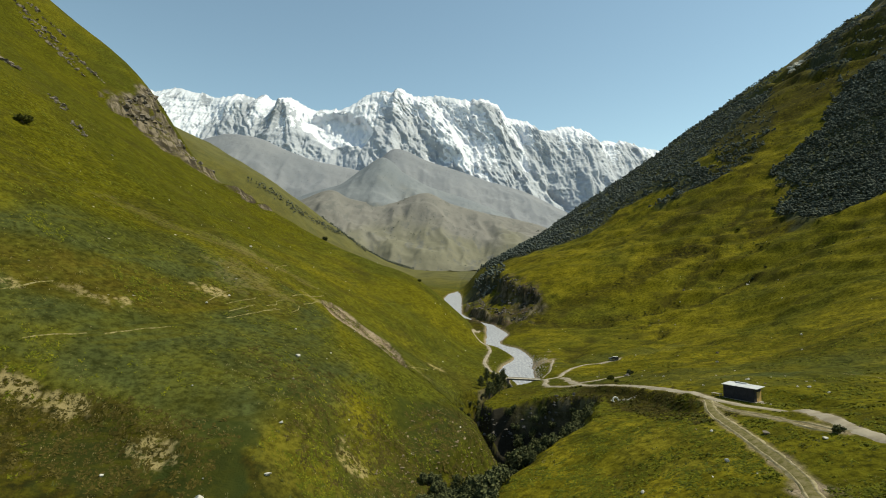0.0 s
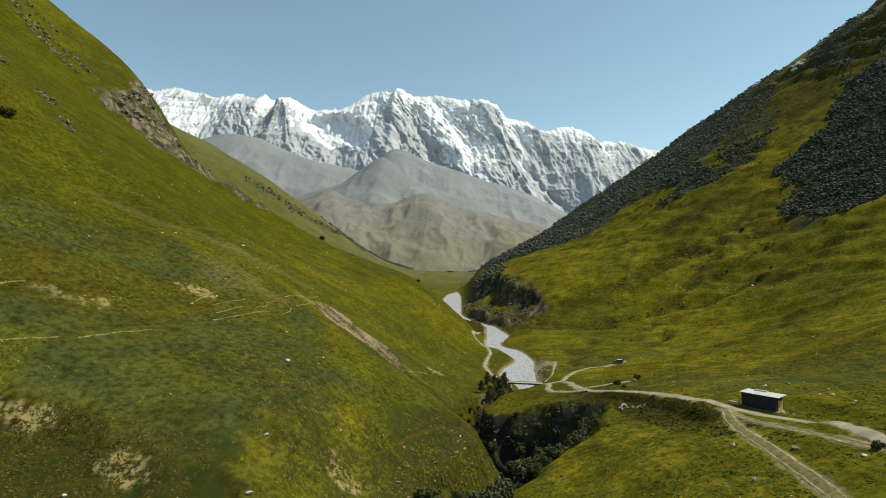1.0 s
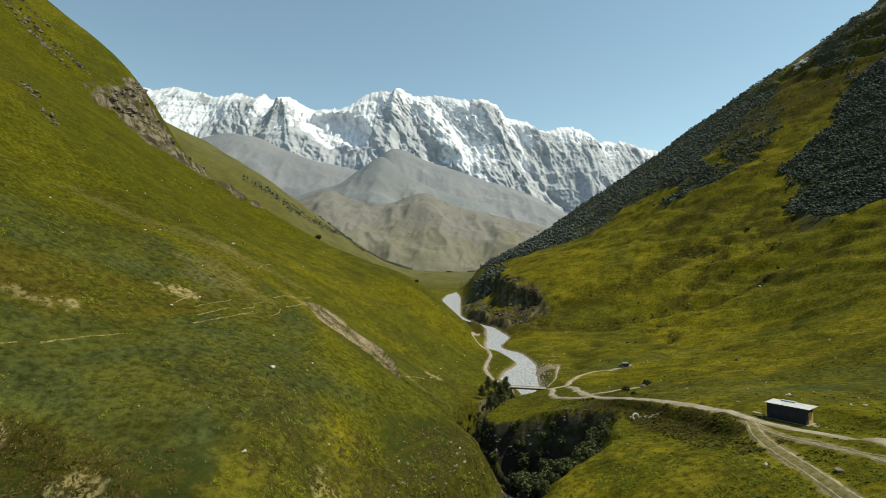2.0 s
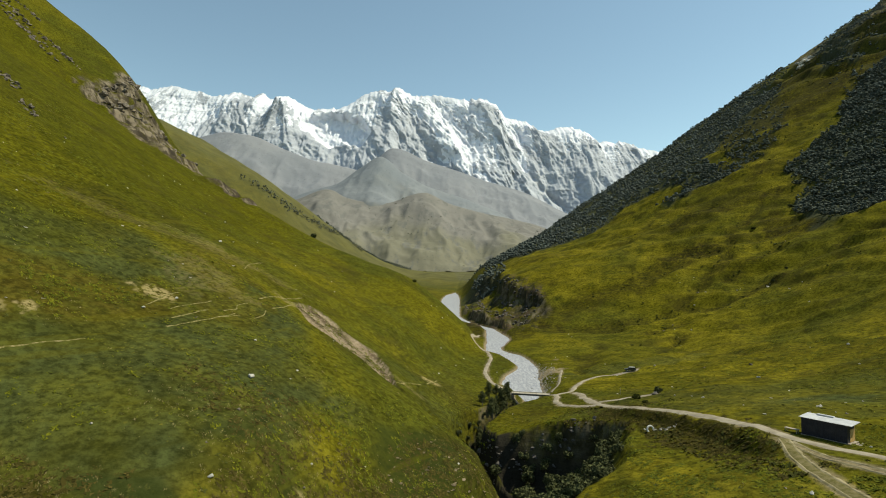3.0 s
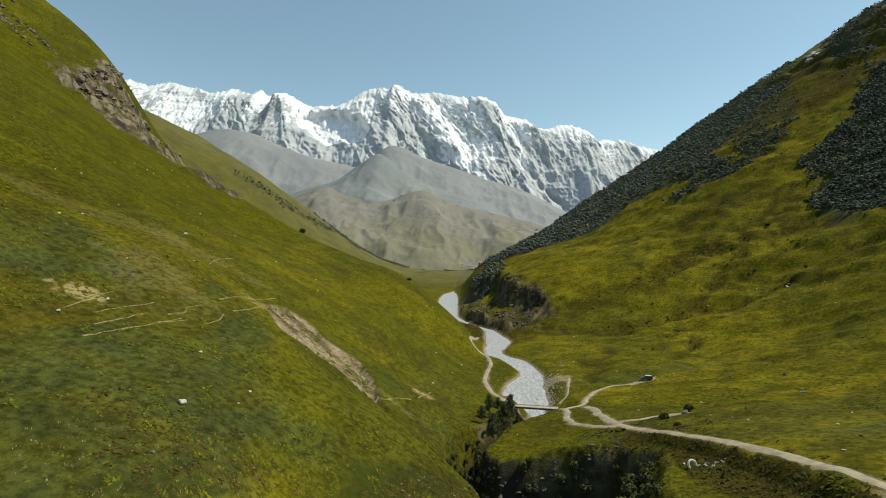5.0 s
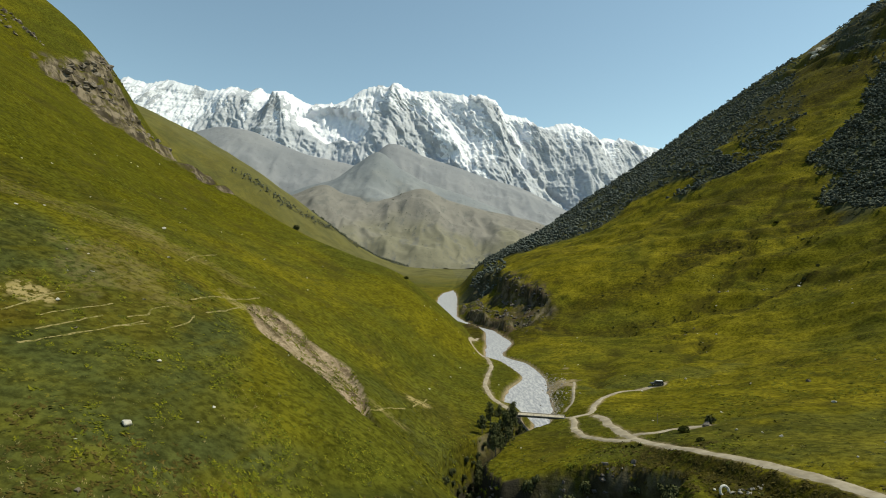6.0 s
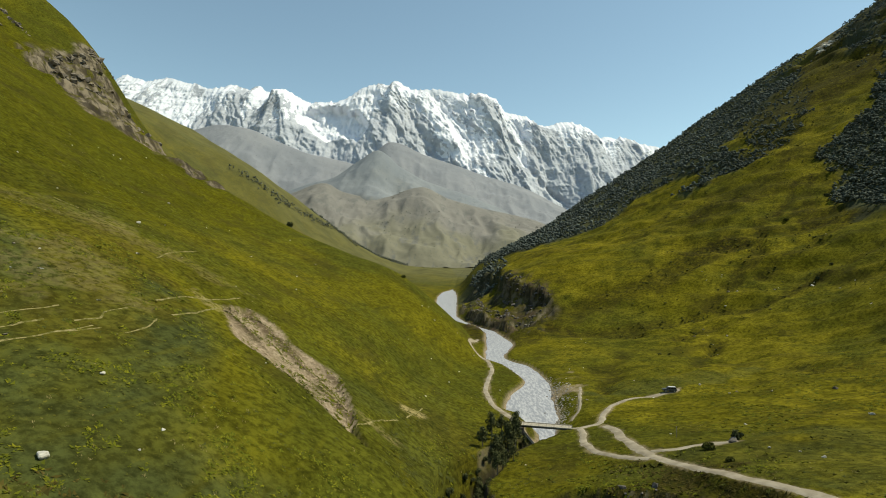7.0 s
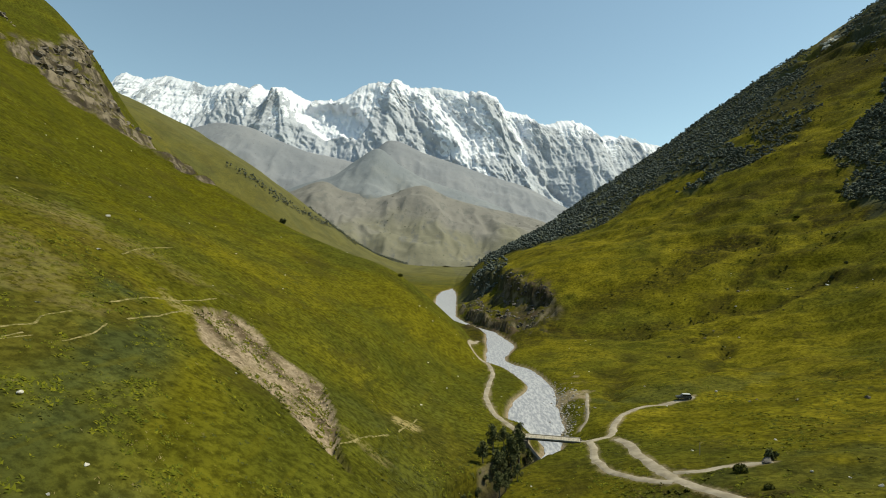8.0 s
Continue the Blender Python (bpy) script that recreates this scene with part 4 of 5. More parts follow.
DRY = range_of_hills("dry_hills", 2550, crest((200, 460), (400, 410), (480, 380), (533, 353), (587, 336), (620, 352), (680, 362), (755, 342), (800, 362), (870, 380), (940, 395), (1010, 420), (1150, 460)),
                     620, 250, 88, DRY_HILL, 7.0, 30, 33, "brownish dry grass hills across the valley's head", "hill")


# ---- things ----
def part(name, bm, material, parent, label="", smooth=False):
    """Links a bmesh as one mesh object under a thing or a part."""
    me = bpy.data.meshes.new(name)
    if smooth:
        for f in bm.faces:
            f.smooth = True
    bm.to_mesh(me)
    bm.free()
    me.materials.append(material)
    ob = new(name, me)
    ob.parent = parent
    if label:
        ob["label"] = label
    return ob


def thing(name, place, turn, label, category, group=""):
    ob = new(name)
    ob.empty_display_size = 0.3
    ob.matrix_basis = pose(*place, 0, 0, turn)
    return tagged(ob, label, category, group)


def box(bm, x0, x1, y0, y1, z0, z1, bevel=0.0):
    made = bmesh.ops.create_cube(bm, size=1, matrix=Matrix.Translation(((x0 + x1) / 2, (y0 + y1) / 2, (z0 + z1) / 2)) @ Matrix.Diagonal((x1 - x0, y1 - y0, z1 - z0, 1)))
    if bevel:
        edges = list({e for v in made["verts"] for e in v.link_edges})
        bmesh.ops.bevel(bm, geom=edges, offset=bevel, segments=2, affect="EDGES", profile=0.6)
    return bm


def slab(x0, x1, y0, y1, z0, z1, bevel=0.02):
    return box(bmesh.new(), x0, x1, y0, y1, z0, z1, bevel)


def rod(a, b, r0, r1=None, sides=8):
    bm = bmesh.new()
    a, b = Vector(a), Vector(b)
    m = Matrix.Translation((a + b) / 2) @ (b - a).to_track_quat("Z", "Y").to_matrix().to_4x4()
    bmesh.ops.create_cone(bm, cap_ends=True, segments=sides, radius1=r0, radius2=r0 if r1 is None else r1, depth=(b - a).length, matrix=m)
    return bm


def gz(x, y):
    return float(ground_z(np.array([x]), np.array([y]))[0])


DARK_TIN = plain("dark_blue_sheet", (0.018, 0.020, 0.030), (0.032, 0.034, 0.045), 0.8, 0.5, 0.2)
GREY_TIN = plain("weathered_roof_sheet", (0.33, 0.34, 0.37), (0.43, 0.44, 0.46), 0.9, 0.5, 0.2)
PINE = plain("yellow_pine_boards", (0.45, 0.29, 0.10), (0.56, 0.38, 0.16), 0.25, 0.8, 0.3)
GREY_WOOD = plain("grey_timber", (0.20, 0.17, 0.14), (0.32, 0.28, 0.23), 0.3, 0.9, 0.4)
PALE_STONE = plain("pale_stone", (0.36, 0.34, 0.30), (0.50, 0.48, 0.43), 0.7, 0.9, 0.7, 0.06)
GREY_STONE = plain("grey_stone", (0.105, 0.088, 0.070), (0.20, 0.17, 0.135), 2.2, 0.95, 0.8, 0.15)
RIVER_STONE = plain("pale_cobble", (0.17, 0.155, 0.135), (0.34, 0.31, 0.27), 0.9, 0.95, 0.6, 0.1)
DARK_STONE = plain("dark_slate", (0.060, 0.054, 0.050), (0.13, 0.115, 0.10), 1.8, 0.95, 0.8, 0.15)
CAR_PAINT = plain("grey_car_paint", (0.05, 0.055, 0.06), (0.06, 0.065, 0.07), 2.0, 0.3, 0.0, 0.01, 0.5)
CAR_ROOF = plain("pale_car_roof", (0.50, 0.51, 0.52), (0.56, 0.57, 0.58), 2.0, 0.35, 0.0, 0.01, 0.5)
GLASS = plain("dark_car_glass", (0.012, 0.014, 0.016), (0.016, 0.018, 0.02), 2.0, 0.08, 0.0, 0.01, 0.5)
RUBBER = plain("black_rubber", (0.02, 0.02, 0.02), (0.035, 0.034, 0.033), 0.3, 0.9, 0.2)
METAL = plain("dull_steel", (0.45, 0.45, 0.46), (0.55, 0.55, 0.56), 0.3, 0.4, 0.1, 0.01, 0.5, 0.9)
WHITE_PAINT = plain("flaking_white_paint", (0.42, 0.41, 0.38), (0.62, 0.61, 0.57), 0.2, 0.8, 0.3)
LAMP_RED = plain("red_lamp", (0.3, 0.02, 0.02), (0.35, 0.03, 0.02), 0.3, 0.3, 0.0)
LAMP_CLEAR = plain("clear_lamp", (0.6, 0.6, 0.58), (0.66, 0.66, 0.64), 0.3, 0.2, 0.0)
EARTH = plain("pale_earth", (0.22, 0.165, 0.105), (0.34, 0.265, 0.18), 0.8, 0.95, 0.5)
BROWN_EARTH = plain("brown_earth", (0.12, 0.09, 0.052), (0.22, 0.17, 0.105), 0.8, 0.95, 0.5)
BARK = plain("alder_bark", (0.07, 0.06, 0.05), (0.13, 0.115, 0.10), 0.2, 0.95, 0.5)


def shed():
    # local x runs along the long front, y into the shed; the front's far end stands at the origin
    L, D, H = 6.8, 2.8, 3.05
    s = thing("shed", (63.4, 121.9, 33.2), -57.5, "long dark metal shed with pale grey roof beside the road", "shed")
    part("floor_slab", slab(-0.1, L + 0.5, -0.1, D + 0.2, -0.25, 0.16), GREY_WOOD, s, "grey plank floor edge")
    n = 8
    for i in range(n):
        bm = slab(i * L / n + 0.01, (i + 1) * L / n - 0.01, 0.0, 0.07, 0.16, H, 0.012)
        for k in range(4):
            box(bm, (i + (k + 0.5) / 4) * L / n - 0.025, (i + (k + 0.5) / 4) * L / n + 0.025, -0.025, 0.0, 0.18, H - 0.02)
        part("front_panel", bm, DARK_TIN, s)
    part("back_wall", slab(0, L, D - 0.07, D, 0.16, H - 0.25), DARK_TIN, s)
    part("far_end_wall", slab(0.0, 0.07, 0.072, D - 0.072, 0.16, H - 0.02), DARK_TIN, s)
    end = part("near_end_wall", slab(L - 0.07, L, 0.072, 1.0, 0.16, H - 0.02), DARK_TIN, s)
    # dark strip above the boards stands in for shade under the overhang
    part("eaves_shade_strip", slab(L - 0.07, L, 1.0, D - 0.072, 2.3, H - 0.12), DARK_TIN, s)
    for k in range(9):
        part("board", slab(L - 0.05, L + 0.03, 1.02, D - 0.1, 0.2 + k * 0.23, 0.2 + k * 0.23 + 0.215, 0.012), PINE, s, "yellow pine board")
    part("corner_post", slab(L - 0.09, L + 0.05, D - 0.1, D + 0.02, 0.16, H - 0.2), PINE, s)
    # corrugated roof, falling slightly to the back
    bm = bmesh.new()
    xs = np.linspace(-0.25, L + 0.75, 134)
    rows = []
    for y in (-0.3, D + 0.4):
        rows.append([[bm.verts.new((x, y, H + 0.05 + 0.07 * (y + 0.3) + 0.022 * math.sin(x * 42) - d)) for x in xs] for d in (0, 0.03)])
    for i in range(len(xs) - 1):
        bm.faces.new((rows[0][0][i], rows[0][0][i + 1], rows[1][0][i + 1], rows[1][0][i]))
        bm.faces.new((rows[0][1][i], rows[1][1][i], rows[1][1][i + 1], rows[0][1][i + 1]))
        bm.faces.new((rows[0][0][i], rows[0][1][i], rows[0][1][i + 1], rows[0][0][i + 1]))
        bm.faces.new((rows[1][0][i], rows[1][0][i + 1], rows[1][1][i + 1], rows[1][1][i]))
    for i in (0, -1):
        q = (rows[0][0][i], rows[1][0][i], rows[1][1][i], rows[0][1][i])
        bm.faces.new(q if i else q[::-1])
    part("roof", bm, GREY_TIN, s, "pale grey corrugated roof")
    for i in range(6):
        part("rafter", slab(i * (L - 0.1) / 5, i * (L - 0.1) / 5 + 0.1, -0.25, D + 0.35, H - 0.10, H - 0.012, 0.01), GREY_WOOD, s)
    part("roof_hatch", slab(1.4, 3.9, D - 0.35, D + 0.35, H + 0.2, H + 0.46), GREY_TIN, s, "low raised roof box at the back")
    part("doorstep", slab(L + 0.52, L + 1.5, 0.6, D + 0.1, -0.25, 0.06), GREY_WOOD, s, "grey plank doorstep")
    return s


def bench(place, turn):
    b = thing("plank_table", place, turn, "low pale plank table beside the dark shed", "table")
    part("top", slab(-1.1, 1.1, -0.45, 0.45, 0.58, 0.66), GREY_WOOD, b)
    for x in (-0.9, 0.9):
        for y in (-0.35, 0.35):
            part("leg", slab(x - 0.05, x + 0.05, y - 0.05, y + 0.05, -0.3, 0.58), GREY_WOOD, b)


def profile(bm, pts, y0, y1):
    a = [bm.verts.new((x, y0, z)) for x, z in pts]
    b = [bm.verts.new((x, y1, z)) for x, z in pts]
    bm.faces.new(a[::-1]), bm.faces.new(b)
    for i in range(len(pts)):
        j = (i + 1) % len(pts)
        bm.faces.new((a[i], a[j], b[j], b[i]))
    bmesh.ops.recalc_face_normals(bm, faces=bm.faces)
    return bm


def car(place, turn):
    c = thing("car", place, turn, "dark grey off-road car with a pale roof parked on the meadow", "car")
    low = profile(bmesh.new(), ((-2.2, 0.42), (2.2, 0.42), (2.28, 0.62), (2.22, 0.98), (0.95, 1.08), (-2.2, 1.10), (-2.28, 0.7)), -0.92, 0.92)
    bmesh.ops.bevel(low, geom=low.edges[:], offset=0.06, segments=2, affect="EDGES")
    body = part("body", low, CAR_PAINT, c)
    cab = profile(bmesh.new(), ((-2.12, 1.08), (0.95, 1.08), (0.35, 1.66), (-1.98, 1.66)), -0.80, 0.80)
    bmesh.ops.bevel(cab, geom=cab.edges[:], offset=0.05, segments=2, affect="EDGES")
    part("cabin", cab, CAR_PAINT, c)
    part("roof", slab(-1.95, 0.32, -0.76, 0.76, 1.655, 1.73, 0.03), CAR_ROOF, c, "pale car roof")
    for side in (-1, 1):
        for x0, x1 in ((-1.95, -1.05), (-0.98, -0.12), (-0.05, 0.52)):
            part("side_window", slab(x0, x1, side * 0.80 - 0.012, side * 0.80 + 0.012, 1.16, 1.56, 0.01), GLASS, c)
        part("headlight", slab(2.19, 2.27, side * 0.66 - 0.16, side * 0.66 + 0.16, 0.74, 0.92, 0.02), LAMP_CLEAR, c)
        part("tail_light", slab(-2.29, -2.2, side * 0.72 - 0.1, side * 0.72 + 0.1, 0.78, 1.02, 0.02), LAMP_RED, c)
        part("mirror", slab(0.55, 0.68, side * 0.95 - 0.09, side * 0.95 + 0.09, 1.14, 1.27, 0.02), CAR_PAINT, c)
    bm = bmesh.new()
    q = [bm.verts.new(v) for v in ((0.97, -0.7, 1.12), (0.97, 0.7, 1.12), (0.42, 0.7, 1.62), (0.42, -0.7, 1.62))]
    r = [bm.verts.new(v.co + Vector((0.04, 0, 0.035))) for v in q]
    bm.faces.new(q[::-1]), bm.faces.new(r)
    for i in range(4):
        bm.faces.new((q[i], q[(i + 1) % 4], r[(i + 1) % 4], r[i]))
    part("windscreen", bm, GLASS, c)
    for x in (-1.4, 1.42):
        for side in (-1, 1):
            w = part("wheel", rod((x, side * 0.72, 0.37), (x, side * 0.95, 0.37), 0.2, 0.2, 14), METAL, c, "steel wheel")
            bm = bmesh.new()
            for k in range(20):
                a0 = 2 * math.pi * k / 20
                bm.verts.ensure_lookup_table()
                for rr, yy in ((0.21, 0.70), (0.36, 0.72), (0.37, 0.84), (0.36, 0.96), (0.21, 0.97)):
                    bm.verts.new((x + rr * math.cos(a0), side * yy, 0.37 + rr * math.sin(a0)))
            bm.verts.ensure_lookup_table()
            for k in range(20):
                for i in range(5):
                    j, n2 = (i + 1) % 5, (k + 1) % 20
                    bm.faces.new([bm.verts[v] for v in (k * 5 + i, k * 5 + j, n2 * 5 + j, n2 * 5 + i)])
            bmesh.ops.recalc_face_normals(bm, faces=bm.faces)
            part("tyre", bm, RUBBER, w, smooth=True)


def bridge():
    # from the left bank to the right one
    a, b = Vector((27.6, 230.6)), Vector((41.2, 227.2))
    length = (b - a).length
    turn = math.degrees(math.atan2(b.y - a.y, b.x - a.x))
    z = max(gz(*a), gz(*b)) + 0.1
    s = thing("bridge", (a.x, a.y, z), turn, "small pale plank road bridge over the river", "bridge")
    for k in range(int(length / 0.42)):
        part("plank", slab(k * 0.42, k * 0.42 + 0.39, -1.75, 1.75, 0.32, 0.42, 0.01), GREY_WOOD if k % 5 == 1 else DECK, s)
    for y in (-1.2, 0, 1.2):
        part("girder", slab(-0.2, length + 0.2, y - 0.12, y + 0.12, -0.14, 0.315, 0.02), DARK_STONE, s, "dark steel girder")
    for y in (-1.7, 1.7):
        part("kerb_rail", slab(0, length, y - 0.09, y + 0.09, 0.425, 0.60, 0.02), DECK, s)
    for x in (-0.9, length - 0.6):
        part("abutment", slab(x, x + 1.5, -2.1, 2.1, -5.0, -0.145, 0.08), GREY_STONE, s, "rough stone abutment")


DECK = plain("pale_dusty_planks", (0.27, 0.24, 0.19), (0.37, 0.33, 0.27), 0.6, 0.9, 0.3)


def tyre_ring(place):
    bm = bmesh.new()
    n, m = 28, 8
    for k in range(n):
        a = 2 * math.pi * k / n
        for i in range(m):
            b = 2 * math.pi * i / m
            r = 0.75 + 0.22 * math.cos(b)
            bm.verts.new((r * math.cos(a), 0.18 * math.sin(b), r * math.sin(a)))
    bm.verts.ensure_lookup_table()
    for k in range(n):
        for i in range(m):
            bm.faces.new([bm.verts[v] for v in (k * m + i, k * m + (i + 1) % m, ((k + 1) % n) * m + (i + 1) % m, ((k + 1) % n) * m + i)])
    bmesh.ops.recalc_face_normals(bm, faces=bm.faces)
    me = bpy.data.meshes.new("tyre_ring")
    bm.to_mesh(me), bm.free()
    me.materials.append(WHITE_PAINT)
    ob = new("tyre_ring", me)
    ob.matrix_basis = pose(*place, -12, 0, 10)
    tagged(ob, "white-painted tyre ring set upright in the turf", "tyre")


shed()
bench((62.6, 123.2, gz(62.6, 123.2)), -60)
car((82.6, 260.0, gz(82.6, 260.0) + 0.14), 172)
bridge()
tyre_ring((47.5, 148.5, gz(47.5, 148.5) + 0.35))
post = thing("post", (57.6, 198.6, gz(57.6, 198.6)), 0, "thin grey wooden post standing in the grass", "post")
part("shaft", rod((0, 0, -0.4), (0.05, 0, 2.4), 0.07, 0.05), GREY_WOOD, post)
part("cap", rod((0.05, 0, 2.4), (0.05, 0, 2.46), 0.09, 0.06), GREY_WOOD, post)


# ---- stones ----
def hull(rng, flat=0.7, n=14, sharp=0.25):
    """A stone's vertices and triangles, about one metre wide."""
    bm = bmesh.new()
    for _ in range(n):
        v = Vector(rng.normal(size=3)).normalized() * (1 - sharp * rng.random()) * 0.5
        bm.verts.new((v.x * 1.15, v.y, v.z * flat))
    got = bmesh.ops.convex_hull(bm, input=bm.verts)
    bmesh.ops.delete(bm, geom=[g for g in got["geom_interior"] if isinstance(g, bmesh.types.BMVert)], context="VERTS")
    bmesh.ops.triangulate(bm, faces=bm.faces)
    bm.verts.index_update()
    v = np.array([p.co[:] for p in bm.verts])
    f = np.array([[p.index for p in q.verts] for q in bm.faces])
    bm.free()
    return v, f


rng = np.random.default_rng(7)
STONES = [hull(rng, 0.65 + 0.2 * rng.random()) for _ in range(10)]
SHARDS = [hull(rng, 0.9, 10, 0.45) for _ in range(10)]


def strew(name, kinds, place, size, material, rng, squash=1.0, smooth=False, lean=None):
    """Many copies of a few small forms, joined into one mesh. place: n by 3; size: n."""
    vs, fs, start = [], [], 0
    pick = rng.integers(0, len(kinds), len(place))
    turn = rng.random(len(place)) * 2 * np.pi
    for k, (v, f) in enumerate(kinds):
        sel = np.nonzero(pick == k)[0]
        if not len(sel):
            continue
        c, s = np.cos(turn[sel])[:, None], np.sin(turn[sel])[:, None]
        sz = size[sel][:, None]
        x = (v[None, :, 0] * c - v[None, :, 1] * s) * sz + place[sel, 0][:, None]
        y = (v[None, :, 0] * s + v[None, :, 1] * c) * sz + place[sel, 1][:, None]
        z = v[None, :, 2] * sz * squash + place[sel, 2][:, None]
        if lean is not None:
            z = z + (x - place[sel, 0][:, None]) * lean[0][sel][:, None] + (y - place[sel, 1][:, None]) * lean[1][sel][:, None]
        vs.append(np.stack((x, y, z), -1).reshape(-1, 3))
        fs.append((f[None] + (np.arange(len(sel)) * len(v))[:, None, None]).reshape(-1, f.shape[1]) + start)
        start += len(sel) * len(v)
    return mesh_object(name, np.concatenate(vs), np.concatenate(fs), material, smooth)


def boulder(kind, x, y, size, turn, material, label, group=""):
    v, f = STONES[kind % len(STONES)]
    key = ("boulder", kind % len(STONES), material.name)
    if key not in MADE:
        bm = bmesh.new()
        vs = [bm.verts.new(p) for p in v]
        for t in f:
            bm.faces.new([vs[i] for i in t])
        bmesh.ops.bevel(bm, geom=bm.edges[:], offset=0.05, segments=1, affect="EDGES")
        me = bpy.data.meshes.new("boulder")
        bm.to_mesh(me), bm.free()
        me.materials.append(material)
        MADE[key] = me
    ob = new("boulder", MADE[key])
    ob.matrix_basis = pose(x, y, gz(x, y) + 0.18 * size, 0, 0, turn) @ Matrix.Diagonal((size, size, size, 1))
    tagged(ob, label, "boulder", group)


MADE = {}
boulder(0, -35.4, 131.0, 1.55, 20, PALE_STONE, "large pale boulder lying on the green slope")
boulder(1, -38.2, 84.4, 2.6, 70, PALE_STONE, "broad pale boulder in brown grass")
boulder(2, -29.6, 91.7, 1.4, 10, PALE_STONE, "pale weathered boulder on the turf")
boulder(3, -54.2, 86.2, 0.9, 40, PALE_STONE, "pale weathered boulder on the turf")
boulder(4, 63.6, 186.4, 2.6, 40, DARK_STONE, "dark upright rock on a grassy knob")
boulder(5, 12.2, 183.5, 2.4, 60, GREY_STONE, "grey rock on the gorge's edge")
for i, (x, y, s) in enumerate(((186, 412, 2.2), (190, 409, 1.6), (177, 399, 1.8), (138, 357, 1.6), (217, 380, 2.4), (222, 386, 1.8), (150, 372, 1.4), (205, 395, 1.2), (98, 250, 1.4), (101, 252, 1.1), (94, 262, 1.2),
                               (49, 98.6, 0.8), (54.5, 91.2, 1.6), (47, 150.5, 0.7), (100, 196, 1.3), (118, 231, 1.6), (-30, 143.7, 0.6), (-41, 149, 0.9), (-55, 150, 0.9), (-67, 202, 1.2), (-84, 232, 1.5))):
    boulder(i, x, y, s, i * 47, PALE_STONE if i % 3 else GREY_STONE, "pale lichened boulder in the pasture" if i % 3 else "grey lichened boulder in the pasture", "boulders in the pasture")
for i in range(70):
    left = rng.random() < 0.5
    y = 78 + 300 * rng.random() ** 1.5
    x = -y * (0.1 + 0.55 * rng.random()) if left else y * (0.32 + 0.4 * rng.random())
    if float(road_gap(np.array([x]), np.array([y]))[0]) > 1.5:
        boulder(i, x, y, 0.35 + 0.7 * rng.random() ** 2 + y / 900, rng.random() * 360, PALE_STONE if rng.random() < 0.75 else GREY_STONE, "small pale stone lying in the turf", "small stones in the turf")
# tumbled stones by the river and in the rapids
for i in range(26):
    y = 240 + 60 * rng.random()
    rx, rz, rw = [float(v[0]) for v in river(np.array([y]))]
    x = rx + rw * (0.35 + 0.75 * rng.random())
    boulder(i, x, y, 0.7 + 1.1 * rng.random(), rng.random() * 360, GREY_STONE, "grey river boulder at the water's edge", "river boulders")


def crag(name, cx, cy, rx, ry, turn, count, size, material, label, seed):
    """An outcrop: many angular blocks that stick out of a slope."""
    r = np.random.default_rng(seed)
    a, d = r.random(count) * 2 * np.pi, np.sqrt(r.random(count))
    u, v = rx * d * np.cos(a), ry * d * np.sin(a)
    c, s = math.cos(radians(turn)), math.sin(radians(turn))
    x, y = cx + u * c - v * s, cy + u * s + v * c
    sz = size * (0.5 + r.random(count) ** 2 * 1.2)
    z = ground_z(x, y) + 0.05 * sz
    t = tagged(new(name), label, "rock outcrop")
    t.location = (cx, cy, gz(cx, cy))
    for k in range(count):
        kind = int(r.integers(0, len(SHARDS)))
        key = ("shard", kind, material.name)
        if key not in MADE:
            me = bpy.data.meshes.new("block")
            me.from_pydata(SHARDS[kind][0].tolist(), [], SHARDS[kind][1].tolist())
            me.materials.append(material)
            MADE[key] = me
        b = new("block", MADE[key])
        b.parent = t
        b.matrix_basis = pose(x[k] - cx, y[k] - cy, z[k] - t.location.z, r.random() * 30, r.random() * 30, r.random() * 360) @ Matrix.Diagonal((sz[k], sz[k], sz[k], 1))


CLIFF_BLOCKS = ((-262, 445, 26, 9, -60, 120, 5.0), (-268, 470, 22, 10, 60, 90, 5.0), (-238, 455, 24, 8, -20, 100, 4.2), (-214, 440, 16, 6, -50, 60, 3.6), (-196, 468, 20, 5, -20, 60, 3.5),
                                                   (-284, 503, 9, 22, 10, 70, 5.0), (-264, 498, 16, 16, 0, 60, 4.6), (-240, 492, 16, 10, -30, 50, 4.2), (-292, 530, 8, 16, 0, 50, 5.0))
UPPER_BLOCKS = ((-364, 461, 20, 4, 0, 44, 3.4), (-329, 443, 24, 4, 0, 60, 3.2), (-327, 461, 26, 4, 10, 60, 3.4), (-345, 450, 28, 3, 0, 44, 2.6), (-372, 480, 24, 4, 0, 40, 3.0), (-238, 283, 9, 6, 30, 26, 3.0), (-196, 266, 10, 4, -40, 30, 2.2), (-171, 246, 8, 3, -40, 26, 1.8))
for i, (cx, cy, rx, ry, turn, n, size) in enumerate(CLIFF_BLOCKS + UPPER_BLOCKS):
    crag("rock_outcrop", cx, cy, rx, ry, turn, n // 3 if size > 3.4 else n, size, GREY_STONE, "grey-brown rock outcrop breaking through a grassy slope", 40 + i)
for i, (cx, cy, rx, ry, turn, n, size) in enumerate(((62, 452, 24, 10, 120, 80, 2.2), (44, 490, 32, 9, 115, 90, 2.4), (34, 550, 30, 8, 100, 60, 2.6), (76, 470, 8, 14, 10, 60, 3.0), (64, 515, 8, 24, 10, 70, 3.0))):
    crag("river_bluff", cx, cy, rx, ry, turn, n, size, DARK_STONE, "dark crumbling rock bluff above the river", 60 + i)
